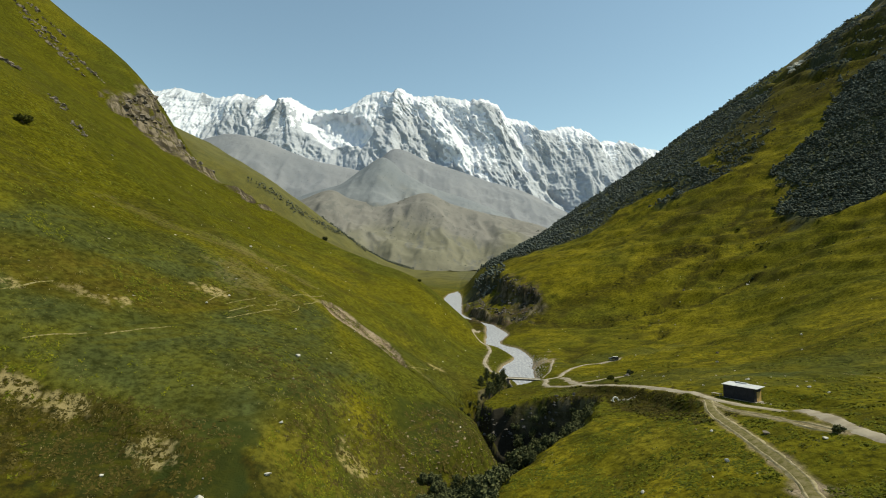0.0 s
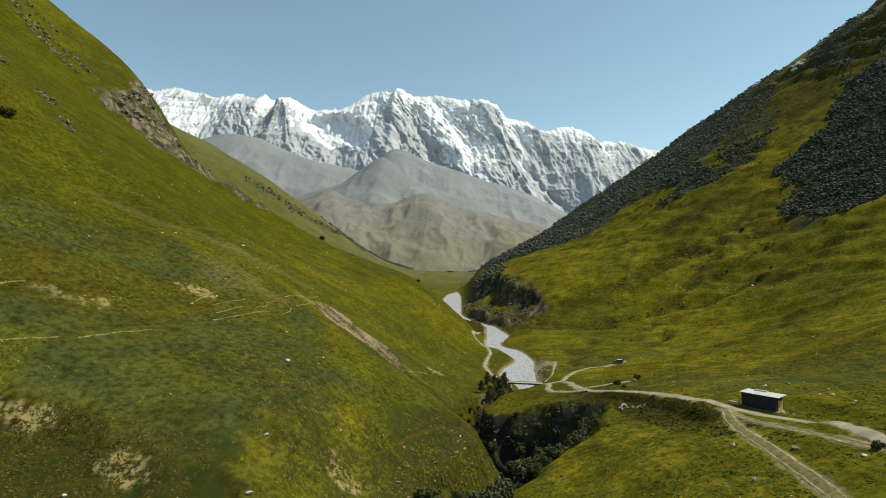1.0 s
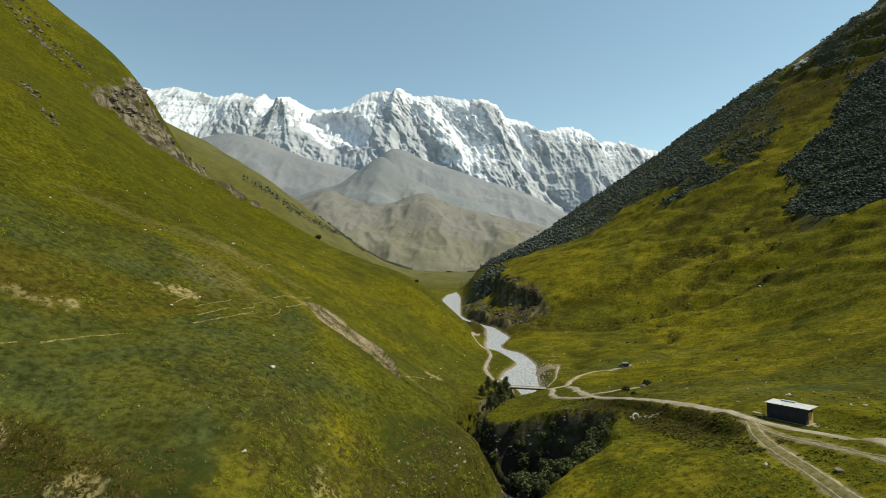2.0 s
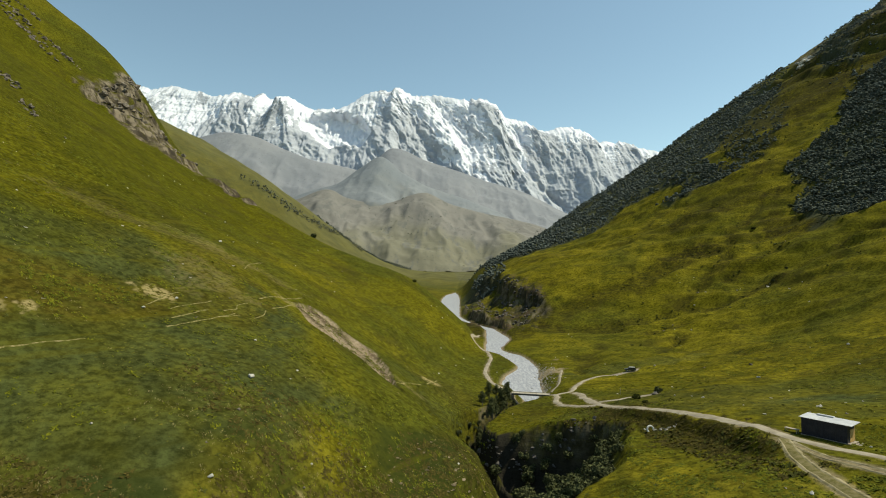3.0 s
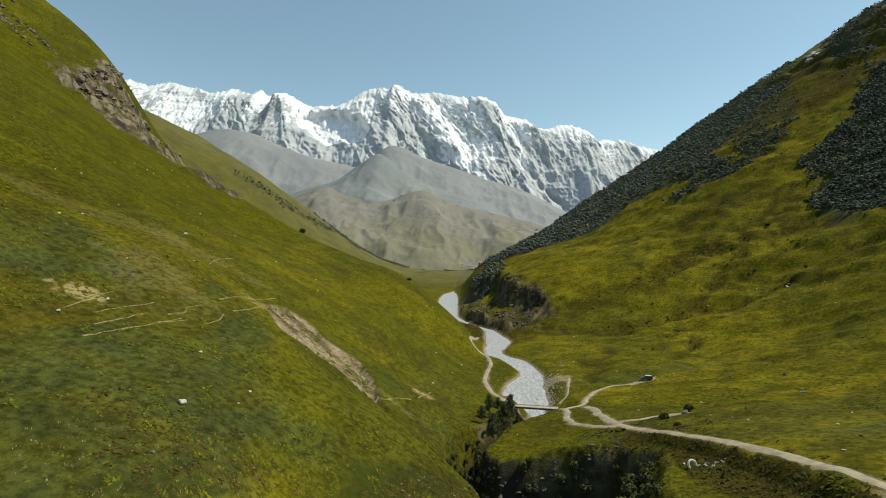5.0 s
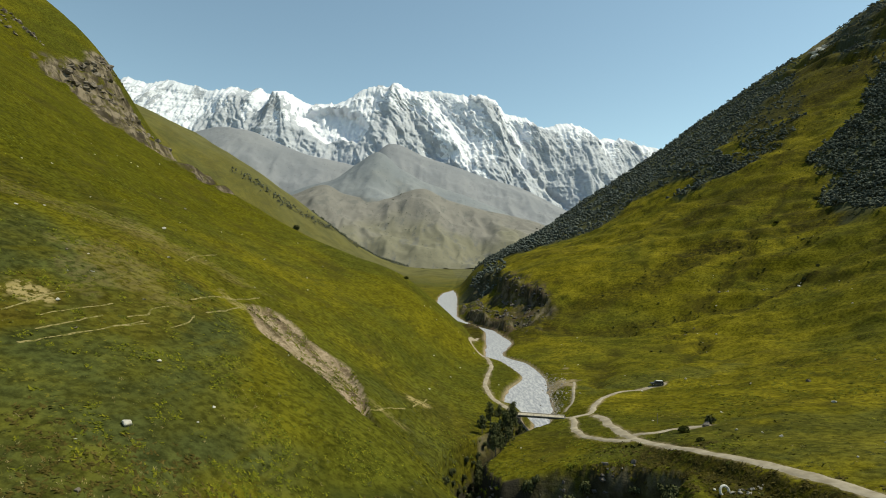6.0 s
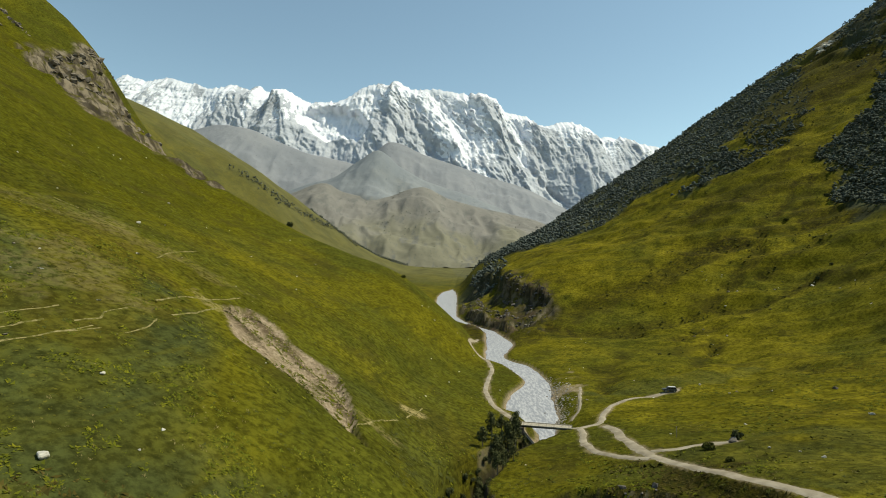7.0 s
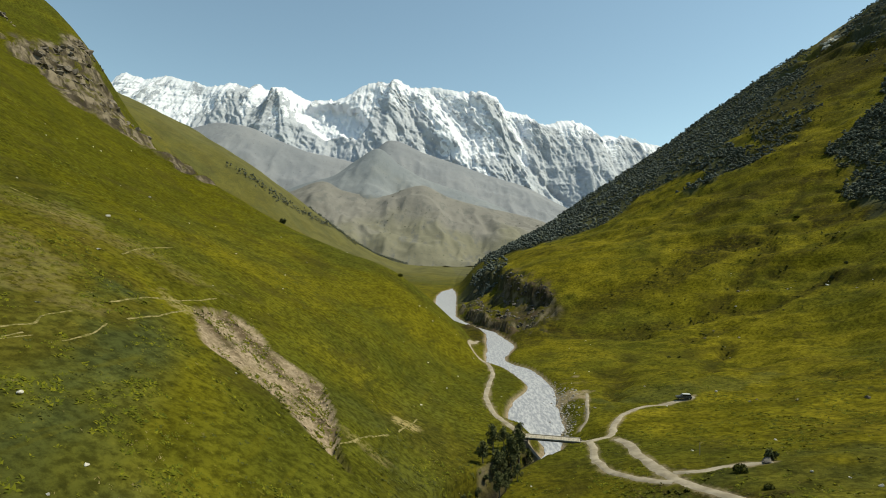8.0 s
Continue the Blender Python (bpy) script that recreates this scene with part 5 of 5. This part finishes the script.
crag("summit_crag", 587, 866, 16, 9, 45, 50, 8.0, PALE_STONE, "pale rock crag on the wooded ridge", 77)
crag("gorge_wall", 28, 172.5, 16, 1.8, -10, 60, 1.2, DARK_STONE, "dark rock wall of the gorge", 78)
crag("gorge_wall", 13, 176, 2.5, 7, 0, 40, 1.3, DARK_STONE, "dark rock wall of the gorge", 79)
crag("rubble_heap", 50.5, 147.5, 2.6, 1.2, -20, 26, 0.7, RIVER_STONE, "pale flat rubble heap beside the white tyre", 80)


# ---- plants ----
def leaf_material(name, colours, rough_=0.8, bump=0.0, clump=0):
    s = Stuff(name, rough_, 0.05)
    r = s.island()
    a, b, c = colours
    col = s.mix(s.ramp(r, 0.0, 0.55), a, b)
    col = s.mix(s.ramp(r, 0.6, 1.0), col, c)
    col = s.mix(s.ramp(s.noise(3.0, 3), 0.4, 0.65, 0, 0.35), col, a)
    if clump:
        col = s.mix(s.ramp(s.noise(clump, 4), 0.40, 0.60, 0, 0.55), col, tuple(v * 0.62 for v in a))
    return s.done(col, s.noise(1.1, 4), 1.0, bump) if bump else s.done(col)


ALDER = leaf_material("alder_leaves", ((0.048, 0.054, 0.023), (0.074, 0.081, 0.034), (0.112, 0.118, 0.048)))
WILLOW = leaf_material("willow_leaves", ((0.054, 0.060, 0.027), (0.082, 0.089, 0.039), (0.120, 0.126, 0.055)))
# woods and distant bushes: greyed and blued leaves, with haze painted in
BIRCH = leaf_material("hazed_wood_canopy", ((0.076, 0.088, 0.074), (0.088, 0.101, 0.083), (0.102, 0.114, 0.092)), 1.0, 0.5, 28)
HAZY = leaf_material("hazed_far_bushes", ((0.088, 0.095, 0.074), (0.104, 0.111, 0.085), (0.128, 0.133, 0.098)))
HERB = leaf_material("herb_leaves", ((0.050, 0.060, 0.007), (0.090, 0.096, 0.008), (0.155, 0.148, 0.012)))
DOCK = leaf_material("dark_herbs", ((0.044, 0.048, 0.012), (0.060, 0.064, 0.014), (0.085, 0.084, 0.016)))
RUST = leaf_material("rusty_heath", ((0.036, 0.031, 0.007), (0.058, 0.047, 0.010), (0.092, 0.073, 0.019)))
# the farther woods, a step paler and bluer for more painted haze
HAZED_RIDGE = leaf_material("hazed_ridge_canopy", ((0.088, 0.103, 0.094), (0.100, 0.116, 0.104), (0.116, 0.131, 0.114)), 1.0, 0.5, 34)
STRAW = leaf_material("dry_grass", ((0.16, 0.125, 0.05), (0.27, 0.22, 0.10), (0.38, 0.32, 0.17)))


def leaves(rng, centre, radius, count, size):
    """Small folded leaf sprays, spread through an oval: vertices and faces."""
    d = rng.normal(size=(count, 3))
    d /= np.linalg.norm(d, axis=1)[:, None]
    p = np.asarray(centre) + d * (0.45 + 0.55 * rng.random((count, 1)) ** 0.6) * np.asarray(radius)
    a = rng.normal(size=(count, 3))
    a /= np.linalg.norm(a, axis=1)[:, None]
    b = np.cross(a, d)
    b /= np.linalg.norm(b, axis=1)[:, None] + 1e-9
    s = size * (0.6 + 0.8 * rng.random((count, 1)))
    v = np.stack((p - a * s, p - b * s * 0.55 + d * s * 0.2, p + a * s, p + b * s * 0.55 + d * s * 0.2), 1).reshape(-1, 3)
    return v, np.arange(count * 4).reshape(-1, 4)


def merge(pieces):
    vs, fs, n = [], [], 0
    for v, f in pieces:
        vs.append(v), fs.append(np.asarray(f) + n)
        n += len(v)
    return np.concatenate(vs), np.concatenate(fs)


def tree(seed, height, spread, material, name, label, category, slim=False):
    """A tapered trunk with limbs, and a crown of leaf sprays with gaps."""
    r = np.random.default_rng(seed)
    t = new(name)
    tagged(t, label, category)
    part("trunk", rod((0, 0, -0.5), (0.1 * height * (r.random() - 0.5), 0.1 * height * (r.random() - 0.5), height * 0.8), height * 0.028, height * 0.008, 7), BARK, t)
    tips = []
    for k in range(7):
        z = height * (0.22 + 0.09 * k)
        a = k * 2.4 + r.random()
        out = spread * (0.75 - 0.07 * k) * (0.7 + 0.5 * r.random())
        tip = (out * math.cos(a), out * math.sin(a), z + height * 0.16)
        part("limb", rod((0, 0, z), tip, height * 0.012, height * 0.004, 5), BARK, t)
        tips.append(tip)
    pieces = [leaves(r, p, (spread * 0.42, spread * 0.42, height * 0.15), 110, 0.16 + height * 0.012) for p in tips]
    pieces += [leaves(r, (0, 0, height * (0.6 + 0.14 * k)), (spread * (0.5 - 0.13 * k), spread * (0.5 - 0.13 * k), height * 0.15), 120, 0.16 + height * 0.012) for k in range(3)]
    v, f = merge(pieces)
    crown = mesh_object("crown", v, f, material, False)
    crown.parent = t
    return t


def shrub(seed, height, spread, material, label):
    r = np.random.default_rng(seed)
    t = new("shrub")
    tagged(t, label, "shrub")
    for k in range(5):
        a = k * 1.3 + r.random()
        part("stem", rod((0, 0, -0.3), (spread * 0.4 * math.cos(a), spread * 0.4 * math.sin(a), height * 0.7), 0.05, 0.02, 5), BARK, t)
    pieces = []
    for k in range(9):
        a, d = r.random() * 6.28, spread * 0.62 * math.sqrt(r.random())
        pieces.append(leaves(r, (d * math.cos(a), d * math.sin(a), height * (0.35 + 0.35 * r.random())), (spread * 0.34, spread * 0.34, height * 0.32), 64, 0.16 + 0.035 * height))
    v, f = merge(pieces)
    foliage = mesh_object("foliage", v, f, material, False)
    foliage.parent = t
    return t


def stand(kinds, spots, group, rng, sink=0.15):
    """Puts copies of a few plants at places (x, y, size); the first of each kind is used itself."""
    used = set()
    for i, (x, y, s) in enumerate(spots):
        k = i % len(kinds)
        m = pose(x, y, gz(x, y) - sink, 0, 0, rng.random() * 360) @ Matrix.Diagonal((s, s, s * (0.85 + 0.3 * rng.random()), 1))
        if k in used:
            copy_thing(kinds[k], m)
        else:
            used.add(k)
        if i < len(kinds):
            kinds[k]["group"] = group
            FIRST.append((kinds[k], m))
    for ob, m in FIRST:
        ob.matrix_basis = m
    FIRST.clear()


FIRST = []
alders = [tree(200 + k, 6.5 + k, 2.2, ALDER, "alder_tree", "dark green alder tree on the gorge's side", "tree") for k in range(3)]
stand(alders, ((18.5, 213, 1.1), (22, 217, 1.15), (24.5, 221, 0.9), (17, 208, 0.9), (15.5, 203, 0.85), (25, 224.5, 0.75), (20, 205, 0.7), (14, 197, 0.75), (16.5, 192, 0.7), (21, 211, 0.8), (27, 223, 0.6), (6, 128, 0.95), (9, 133, 0.9), (4, 122, 0.9), (11, 135, 0.8), (3, 116, 0.8), (14, 204, 0.9), (13, 200, 0.8), (12, 194, 0.75), (10.5, 189, 0.7), (18, 219, 0.85), (15, 212, 0.8), (21, 223, 0.8), (24, 215, 0.6), (21, 200, 0.55), (18, 195, 0.5), (26, 219, 0.55)), "alders in the gorge", rng)
shrubs = [shrub(300 + k, 2.4 + 0.4 * k, 2.0, (ALDER, WILLOW, WILLOW, ALDER)[k], "dense dark green willow shrub in the gorge") for k in range(4)]
bowl = []
while len(bowl) < 150:
    x, y = 10 + 38 * rng.random(), 112 + 64 * rng.random()
    d = float(bowl_depth(np.array([x]), np.array([y]))[0])
    if d > 0.5 and (y < 158 or rng.random() < 0.5) and (d < 9 or rng.random() < 0.4):
        bowl.append((x, y, (0.45 + 0.14 * min(d, 5)) * (0.8 + 0.6 * rng.random())))
for k in range(90):
    y = 90 + 33 * rng.random()
    bowl.append((float(river(np.array([y]))[0][0]) + 1 + 16 * (rng.random() - 0.5), y, 0.9 + 0.7 * rng.random()))
for k in range(30):
    y = 176 + 46 * rng.random()
    bowl.append((float(river(np.array([y]))[0][0]) + 4 * rng.random() - 2, y, 0.6 + 0.5 * rng.random()))
for k in range(34):
    y = 172 + 50 * rng.random()
    bowl.append((float(river(np.array([y]))[0][0]) - 1.5 - 3 * rng.random(), y, 0.4 + 0.3 * rng.random()))
stand(shrubs, bowl, "shrubs in the gorge", rng, 0.3)
lone = [shrub(400 + k, 1.6 + 0.5 * k, 1.6, (DOCK, ALDER)[k], "lone dark green bush on open pasture") for k in range(2)]
stand(lone, ((55.7, 172.8, 0.6), (-95, 427, 2.0), (219, 383, 1.2), (225, 387, 0.9), (-163, 203, 2.2), (65, 187, 0.9), (57, 183, 0.9), (61.5, 84, 0.7), (-17, 385, 1.2), (240, 396, 0.8), (262, 470, 1.5), (300, 480, 1.4)), "lone bushes", rng)


# the woods: a few clumped crowns, strewn
def canopy(seed, lumps):
    r = np.random.default_rng(seed)
    pieces = []
    for k in range(lumps):
        v, f = hull(r, 1.0, 9, 0.45)
        a, d = r.random() * 6.28, 0.30 * math.sqrt(r.random())
        pieces.append((v * (0.5 + 0.3 * r.random()) + np.array((d * math.cos(a), d * math.sin(a), 0.3 + 0.75 * r.random())), f))
    return merge(pieces)


def scatter(rng, n, box_, want):
    """Places drawn at random in (x0, x1, y0, y1) where want(x, y) is high."""
    x = box_[0] + (box_[1] - box_[0]) * rng.random(n)
    y = box_[2] + (box_[3] - box_[2]) * rng.random(n)
    keep = rng.random(n) < want(x, y)
    return x[keep], y[keep]


CROWNS = [canopy(500 + k, 2) for k in range(8)]
far_x, far_y = scatter(rng, 30000, (40, 760, 560, 1120), wood)
ok = (far_y < 1100) & (far_x < 0.88 * far_y)
far_x, far_y = far_x[ok], far_y[ok]
ok = rng.random(len(far_x)) < 0.8
far_x, far_y = far_x[ok], far_y[ok]
tagged(strew("wooded_ridge", CROWNS, np.stack((far_x, far_y, ground_z(far_x, far_y) - 0.6), 1), 3.4 + 4.4 * rng.random(len(far_x)) ** 2, HAZED_RIDGE, rng, 0.85, True), "dark low birch woods along the ridge", "woods", kind="stuff")
nx_, ny_ = scatter(rng, 17000, (296, 560, 396, 650), wood)
ok = (nx_ < 0.95 * ny_ + 40)
nx_, ny_ = nx_[ok], ny_[ok]
tagged(strew("wooded_slope", [canopy(520 + k, 3) for k in range(8)], np.stack((nx_, ny_, ground_z(nx_, ny_) - 0.6), 1), 2.6 + 3.6 * rng.random(len(nx_)) ** 2, BIRCH, rng, 0.9, True), "dark low birch woods on the hillside", "woods", kind="stuff")
# thin scrub on the right side and in rows across the far pasture
sx_, sy_ = scatter(rng, 12000, (110, 520, 330, 820), lambda x, y: (0.2 + 0.5 * (x > 330)) * step(0.25, 0.9, rough(x * 0.35 + y * 0.9, x * 0.12, 34, 3, 35)) + 0.5 * step(0.6, 1.8, gully(x, y)))
tagged(strew("scrub", CROWNS, np.stack((sx_, sy_, ground_z(sx_, sy_) - 0.3), 1), 1.2 + 1.6 * rng.random(len(sx_)), DOCK, rng, 0.7), "thin dark scrub on the pasture", "scrub", kind="stuff")


def row(points, n, spread, size):
    p = np.asarray(points, float)
    d = np.concatenate(([0], np.cumsum(np.hypot(*np.diff(p, axis=0).T))))
    s = rng.random(n) * d[-1]
    return np.interp(s, d, p[:, 0]) + rng.normal(size=n) * spread, np.interp(s, d, p[:, 1]) + rng.normal(size=n) * spread, size * (0.6 + 0.8 * rng.random(n))


rows_ = [row(((-440, 1190), (-362, 1239), (-347, 1321), (-298, 1418), (-230, 1560), (-160, 1780), (-96, 2000)), 620, 8, 6.0), row(((-340, 1500), (-260, 1640), (-190, 1800), (-110, 2050)), 420, 8, 6.0)]
hx, hy, hs = [np.concatenate(v) for v in zip(*rows_)]
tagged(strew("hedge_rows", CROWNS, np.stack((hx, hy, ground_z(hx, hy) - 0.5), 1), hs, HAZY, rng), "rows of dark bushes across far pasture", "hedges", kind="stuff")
DX, DY, DZ = [v.ravel() for v in DRY]
thick = step(0.35, 0.8, rough(DX, DY, 150, 3, 211) + 0.5 * rough(DX * 0.4 + DY, DX - DY * 0.4, 60, 2, 213))
keep = (rng.random(len(DX)) < 0.05 * thick + 0.0015) & (DY < 2520) & (np.abs(DX) < 1000)
jit = rng.normal(size=(2, int(keep.sum()))) * 3
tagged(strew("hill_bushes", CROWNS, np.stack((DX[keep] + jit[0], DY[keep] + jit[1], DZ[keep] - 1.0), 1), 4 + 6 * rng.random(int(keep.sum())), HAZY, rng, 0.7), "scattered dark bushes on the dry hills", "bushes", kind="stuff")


# grass and herbs, as small tufts of blades
def tuft(seed, blades, lean, wide=0.09):
    r = np.random.default_rng(seed)
    v, f = [], []
    for k in range(blades):
        a = r.random() * 6.28
        x0, y0 = 0.3 * r.normal(), 0.3 * r.normal()
        dx, dy = math.cos(a), math.sin(a)
        h = 0.35 + 0.45 * r.random()
        n = len(v)
        v += [(x0 - dy * wide, y0 + dx * wide, -0.08), (x0 + dy * wide, y0 - dx * wide, -0.08), (x0 + dx * lean, y0 + dy * lean, h)]
        f.append((n, n + 1, n + 2))
    return np.array(v), np.array(f)


def open_turf(x, y):
    rx, rz, rw = river(y)
    return (bowl_depth(x, y) < 0.3) * (road_gap(x, y) > 0.6) * (np.abs(x - rx) > rw + 1.5) * (scar(x, y) < 0.02)


def sow(name, kinds, n, want, size, material, label, squash=1.0, reach=(40, 300), turf=True):
    y = reach[0] + (reach[1] - reach[0]) * rng.random(n) ** 1.35
    x = (rng.random(n) * 2 - 1) * 0.9 * (y + 12)
    keep = (rng.random(n) < want(x, y)) & ((open_turf(x, y) > 0) | (not turf))
    x, y = x[keep], y[keep]
    slope = [np.clip(g, -0.8, 0.8) for g in (ground_z(x + 0.5, y) - ground_z(x - 0.5, y), ground_z(x, y + 0.5) - ground_z(x, y - 0.5))]
    tagged(strew(name, kinds, np.stack((x, y, ground_z(x, y)), 1), size * (0.45 + rng.random(len(x)) ** 2 * 1.2), material, rng, squash, False, slope), label, "grass", kind="stuff")


def road_line(y):
    return curve((105, 117, 138, 150, 164, 178), (59.5, 58, 57.8, 56, 52, 48.5), y)


BROAD = [tuft(600 + k, 6, 0.62, 0.24) for k in range(6)]
FINE = [tuft(620 + k, 6, 0.26, 0.07) for k in range(6)]
sow("herb_tufts", BROAD, 170000, lambda x, y: (0.05 + 0.85 * step(0.2, 0.5, rough(x, y, 6, 3, 131) + 0.3 * step(5, 25, x))) * (1 - 0.9 * (y < heath_edge(x)) * (x < -30)) * step(-0.5, 0.2, rough(x, y, 34, 2, 133)), 0.62, HERB, "yellow-green herb tufts in the turf", 0.34)
sow("dark_herbs", BROAD, 26000, lambda x, y: 0.10 + 0.6 * step(0.15, 0.6, rough(x, y, 10, 3, 141)), 0.5, DOCK, "dark green herbs in the turf", 0.4)
sow("dry_grass", FINE, 70000, lambda x, y: 0.02 + spot(x, y, -68, 91, 34, 9, 8, 0.4, 12) * 0.35 + spot(x, y, -24, 114, 16, 24, 60, 0.4, 13) * 0.4 + 0.25 * step(0.45, 0.8, rough(x, y, 16, 3, 151)), 0.5, STRAW, "dry straw-coloured grass tufts", 0.4)
sow("heath_tufts", BROAD, 120000, lambda x, y: spot(x, y, -66, 90, 34, 9, 8, 0.4, 12) * 0.6 + spot(x, y, -20, 116, 14, 22, 60, 0.4, 13) * 0.5 + spot(x, y, 52, 140, 6, 25, 8, 0.5, 17) * 0.9 + spot(x, y, 34, 169, 22, 5, 10, 0.4, 20) * 0.8 + spot(x, y, 5, 138, 10, 30, -30, 0.4, 19) * 0.9, 0.75, RUST, "rusty brown heath tufts", 0.28)
sow("slip_grass", BROAD, 60000, lambda x, y: 0.9 * step(0.1, 0.4, rough(x, y, 7, 3, 161)) * (scar(x, y) > 0.03), 0.6, HERB, "grass clumps sliding down the bare earth", 0.45, (165, 220), False)
cx_, cy_ = scatter(rng, 6000, (-47, -11, 168, 220), lambda x, y: 0.35 * (scar(x, y) > 0.06))
tagged(strew("clods", SHARDS, np.stack((cx_, cy_, ground_z(cx_, cy_)), 1), 0.25 + 0.7 * rng.random(len(cx_)) ** 3, EARTH, rng), "pale earth clods on the landslip", "clods", kind="stuff")
px_, py_ = scatter(rng, 1700, (-160, 330, 78, 480), lambda x, y: 0.3 * (np.abs(x) < 0.85 * y) * (road_gap(x, y) > 1) * step(0.0, 0.7, rough(x, y, 30, 3, 171)))
tagged(strew("field_stones", STONES, np.stack((px_, py_, ground_z(px_, py_) + 0.05), 1), 0.25 + 0.5 * rng.random(len(px_)) ** 2 + py_ / 900, PALE_STONE, rng, 0.8), "small pale field stones in the pasture", "stones", kind="stuff")
ex_, ey_ = scatter(rng, 1500, (-14, 22, 105, 176), lambda x, y: 0.5 * spot(x, y, 5, 140, 9, 28, -30, 0.6, 19) * (x < river(y)[0] - 2))
tagged(strew("bank_clods", SHARDS, np.stack((ex_, ey_, ground_z(ex_, ey_)), 1), 0.4 + 1.1 * rng.random(len(ex_)) ** 3, BROWN_EARTH, rng, 0.7), "brown earth clods on the gorge's bank", "clods", kind="stuff")
sow("bank_heath", BROAD, 50000, lambda x, y: 0.8 * step(-13, -8, x - road_line(y)) * step(-1.0, -3, x - road_line(y)) * (y > 104) * (y < 185), 0.7, RUST, "rough rusty heath on the road bank", 0.4, (95, 200))
sow("bank_herbs", BROAD, 30000, lambda x, y: 0.7 * step(-13, -8, x - road_line(y)) * step(-1.0, -3, x - road_line(y)) * step(-0.1, 0.4, rough(x, y, 7, 3, 181)) * (y > 104) * (y < 185), 0.8, DOCK, "dark herbs on the road bank", 0.6, (95, 200))
gx_s = river(240 + 70 * np.linspace(0, 1, 520))
sy2 = 240 + 70 * np.linspace(0, 1, 520) + rng.normal(size=520)
sx2 = gx_s[0] + gx_s[2] + np.abs(rng.normal(size=520)) * np.interp(sy2, (240, 265, 290, 310), (1.5, 4.5, 3.5, 1.0)) - 0.8
tagged(strew("shore_stones", STONES, np.stack((sx2, sy2, ground_z(sx2, sy2) + 0.1), 1), 0.35 + 1.1 * rng.random(520) ** 3, RIVER_STONE, rng, 0.8), "grey cobbles along the river's shore", "stones", kind="stuff")
sow("meadow_herbs", BROAD, 60000, lambda x, y: 0.8 * spot(x, y, 32, 106, 20, 32, 0, 0.4, 15) * step(-0.2, 0.4, rough(x, y, 9, 3, 191)) * (bowl_depth(x, y) < -0.5), 0.75, HERB, "yellow-green meadow herbs above the gorge", 0.2, (70, 150))
sow("slope_herbs", BROAD, 60000, lambda x, y: 0.7 * step(-26, -14, x - river(y)[0]) * step(-1, -4, x - river(y)[0]) * step(0.0, 0.5, rough(x, y, 8, 3, 195)) * step(128, 150, y), 0.7, DOCK, "dark herbs on the slope above the gorge", 0.3, (90, 235))
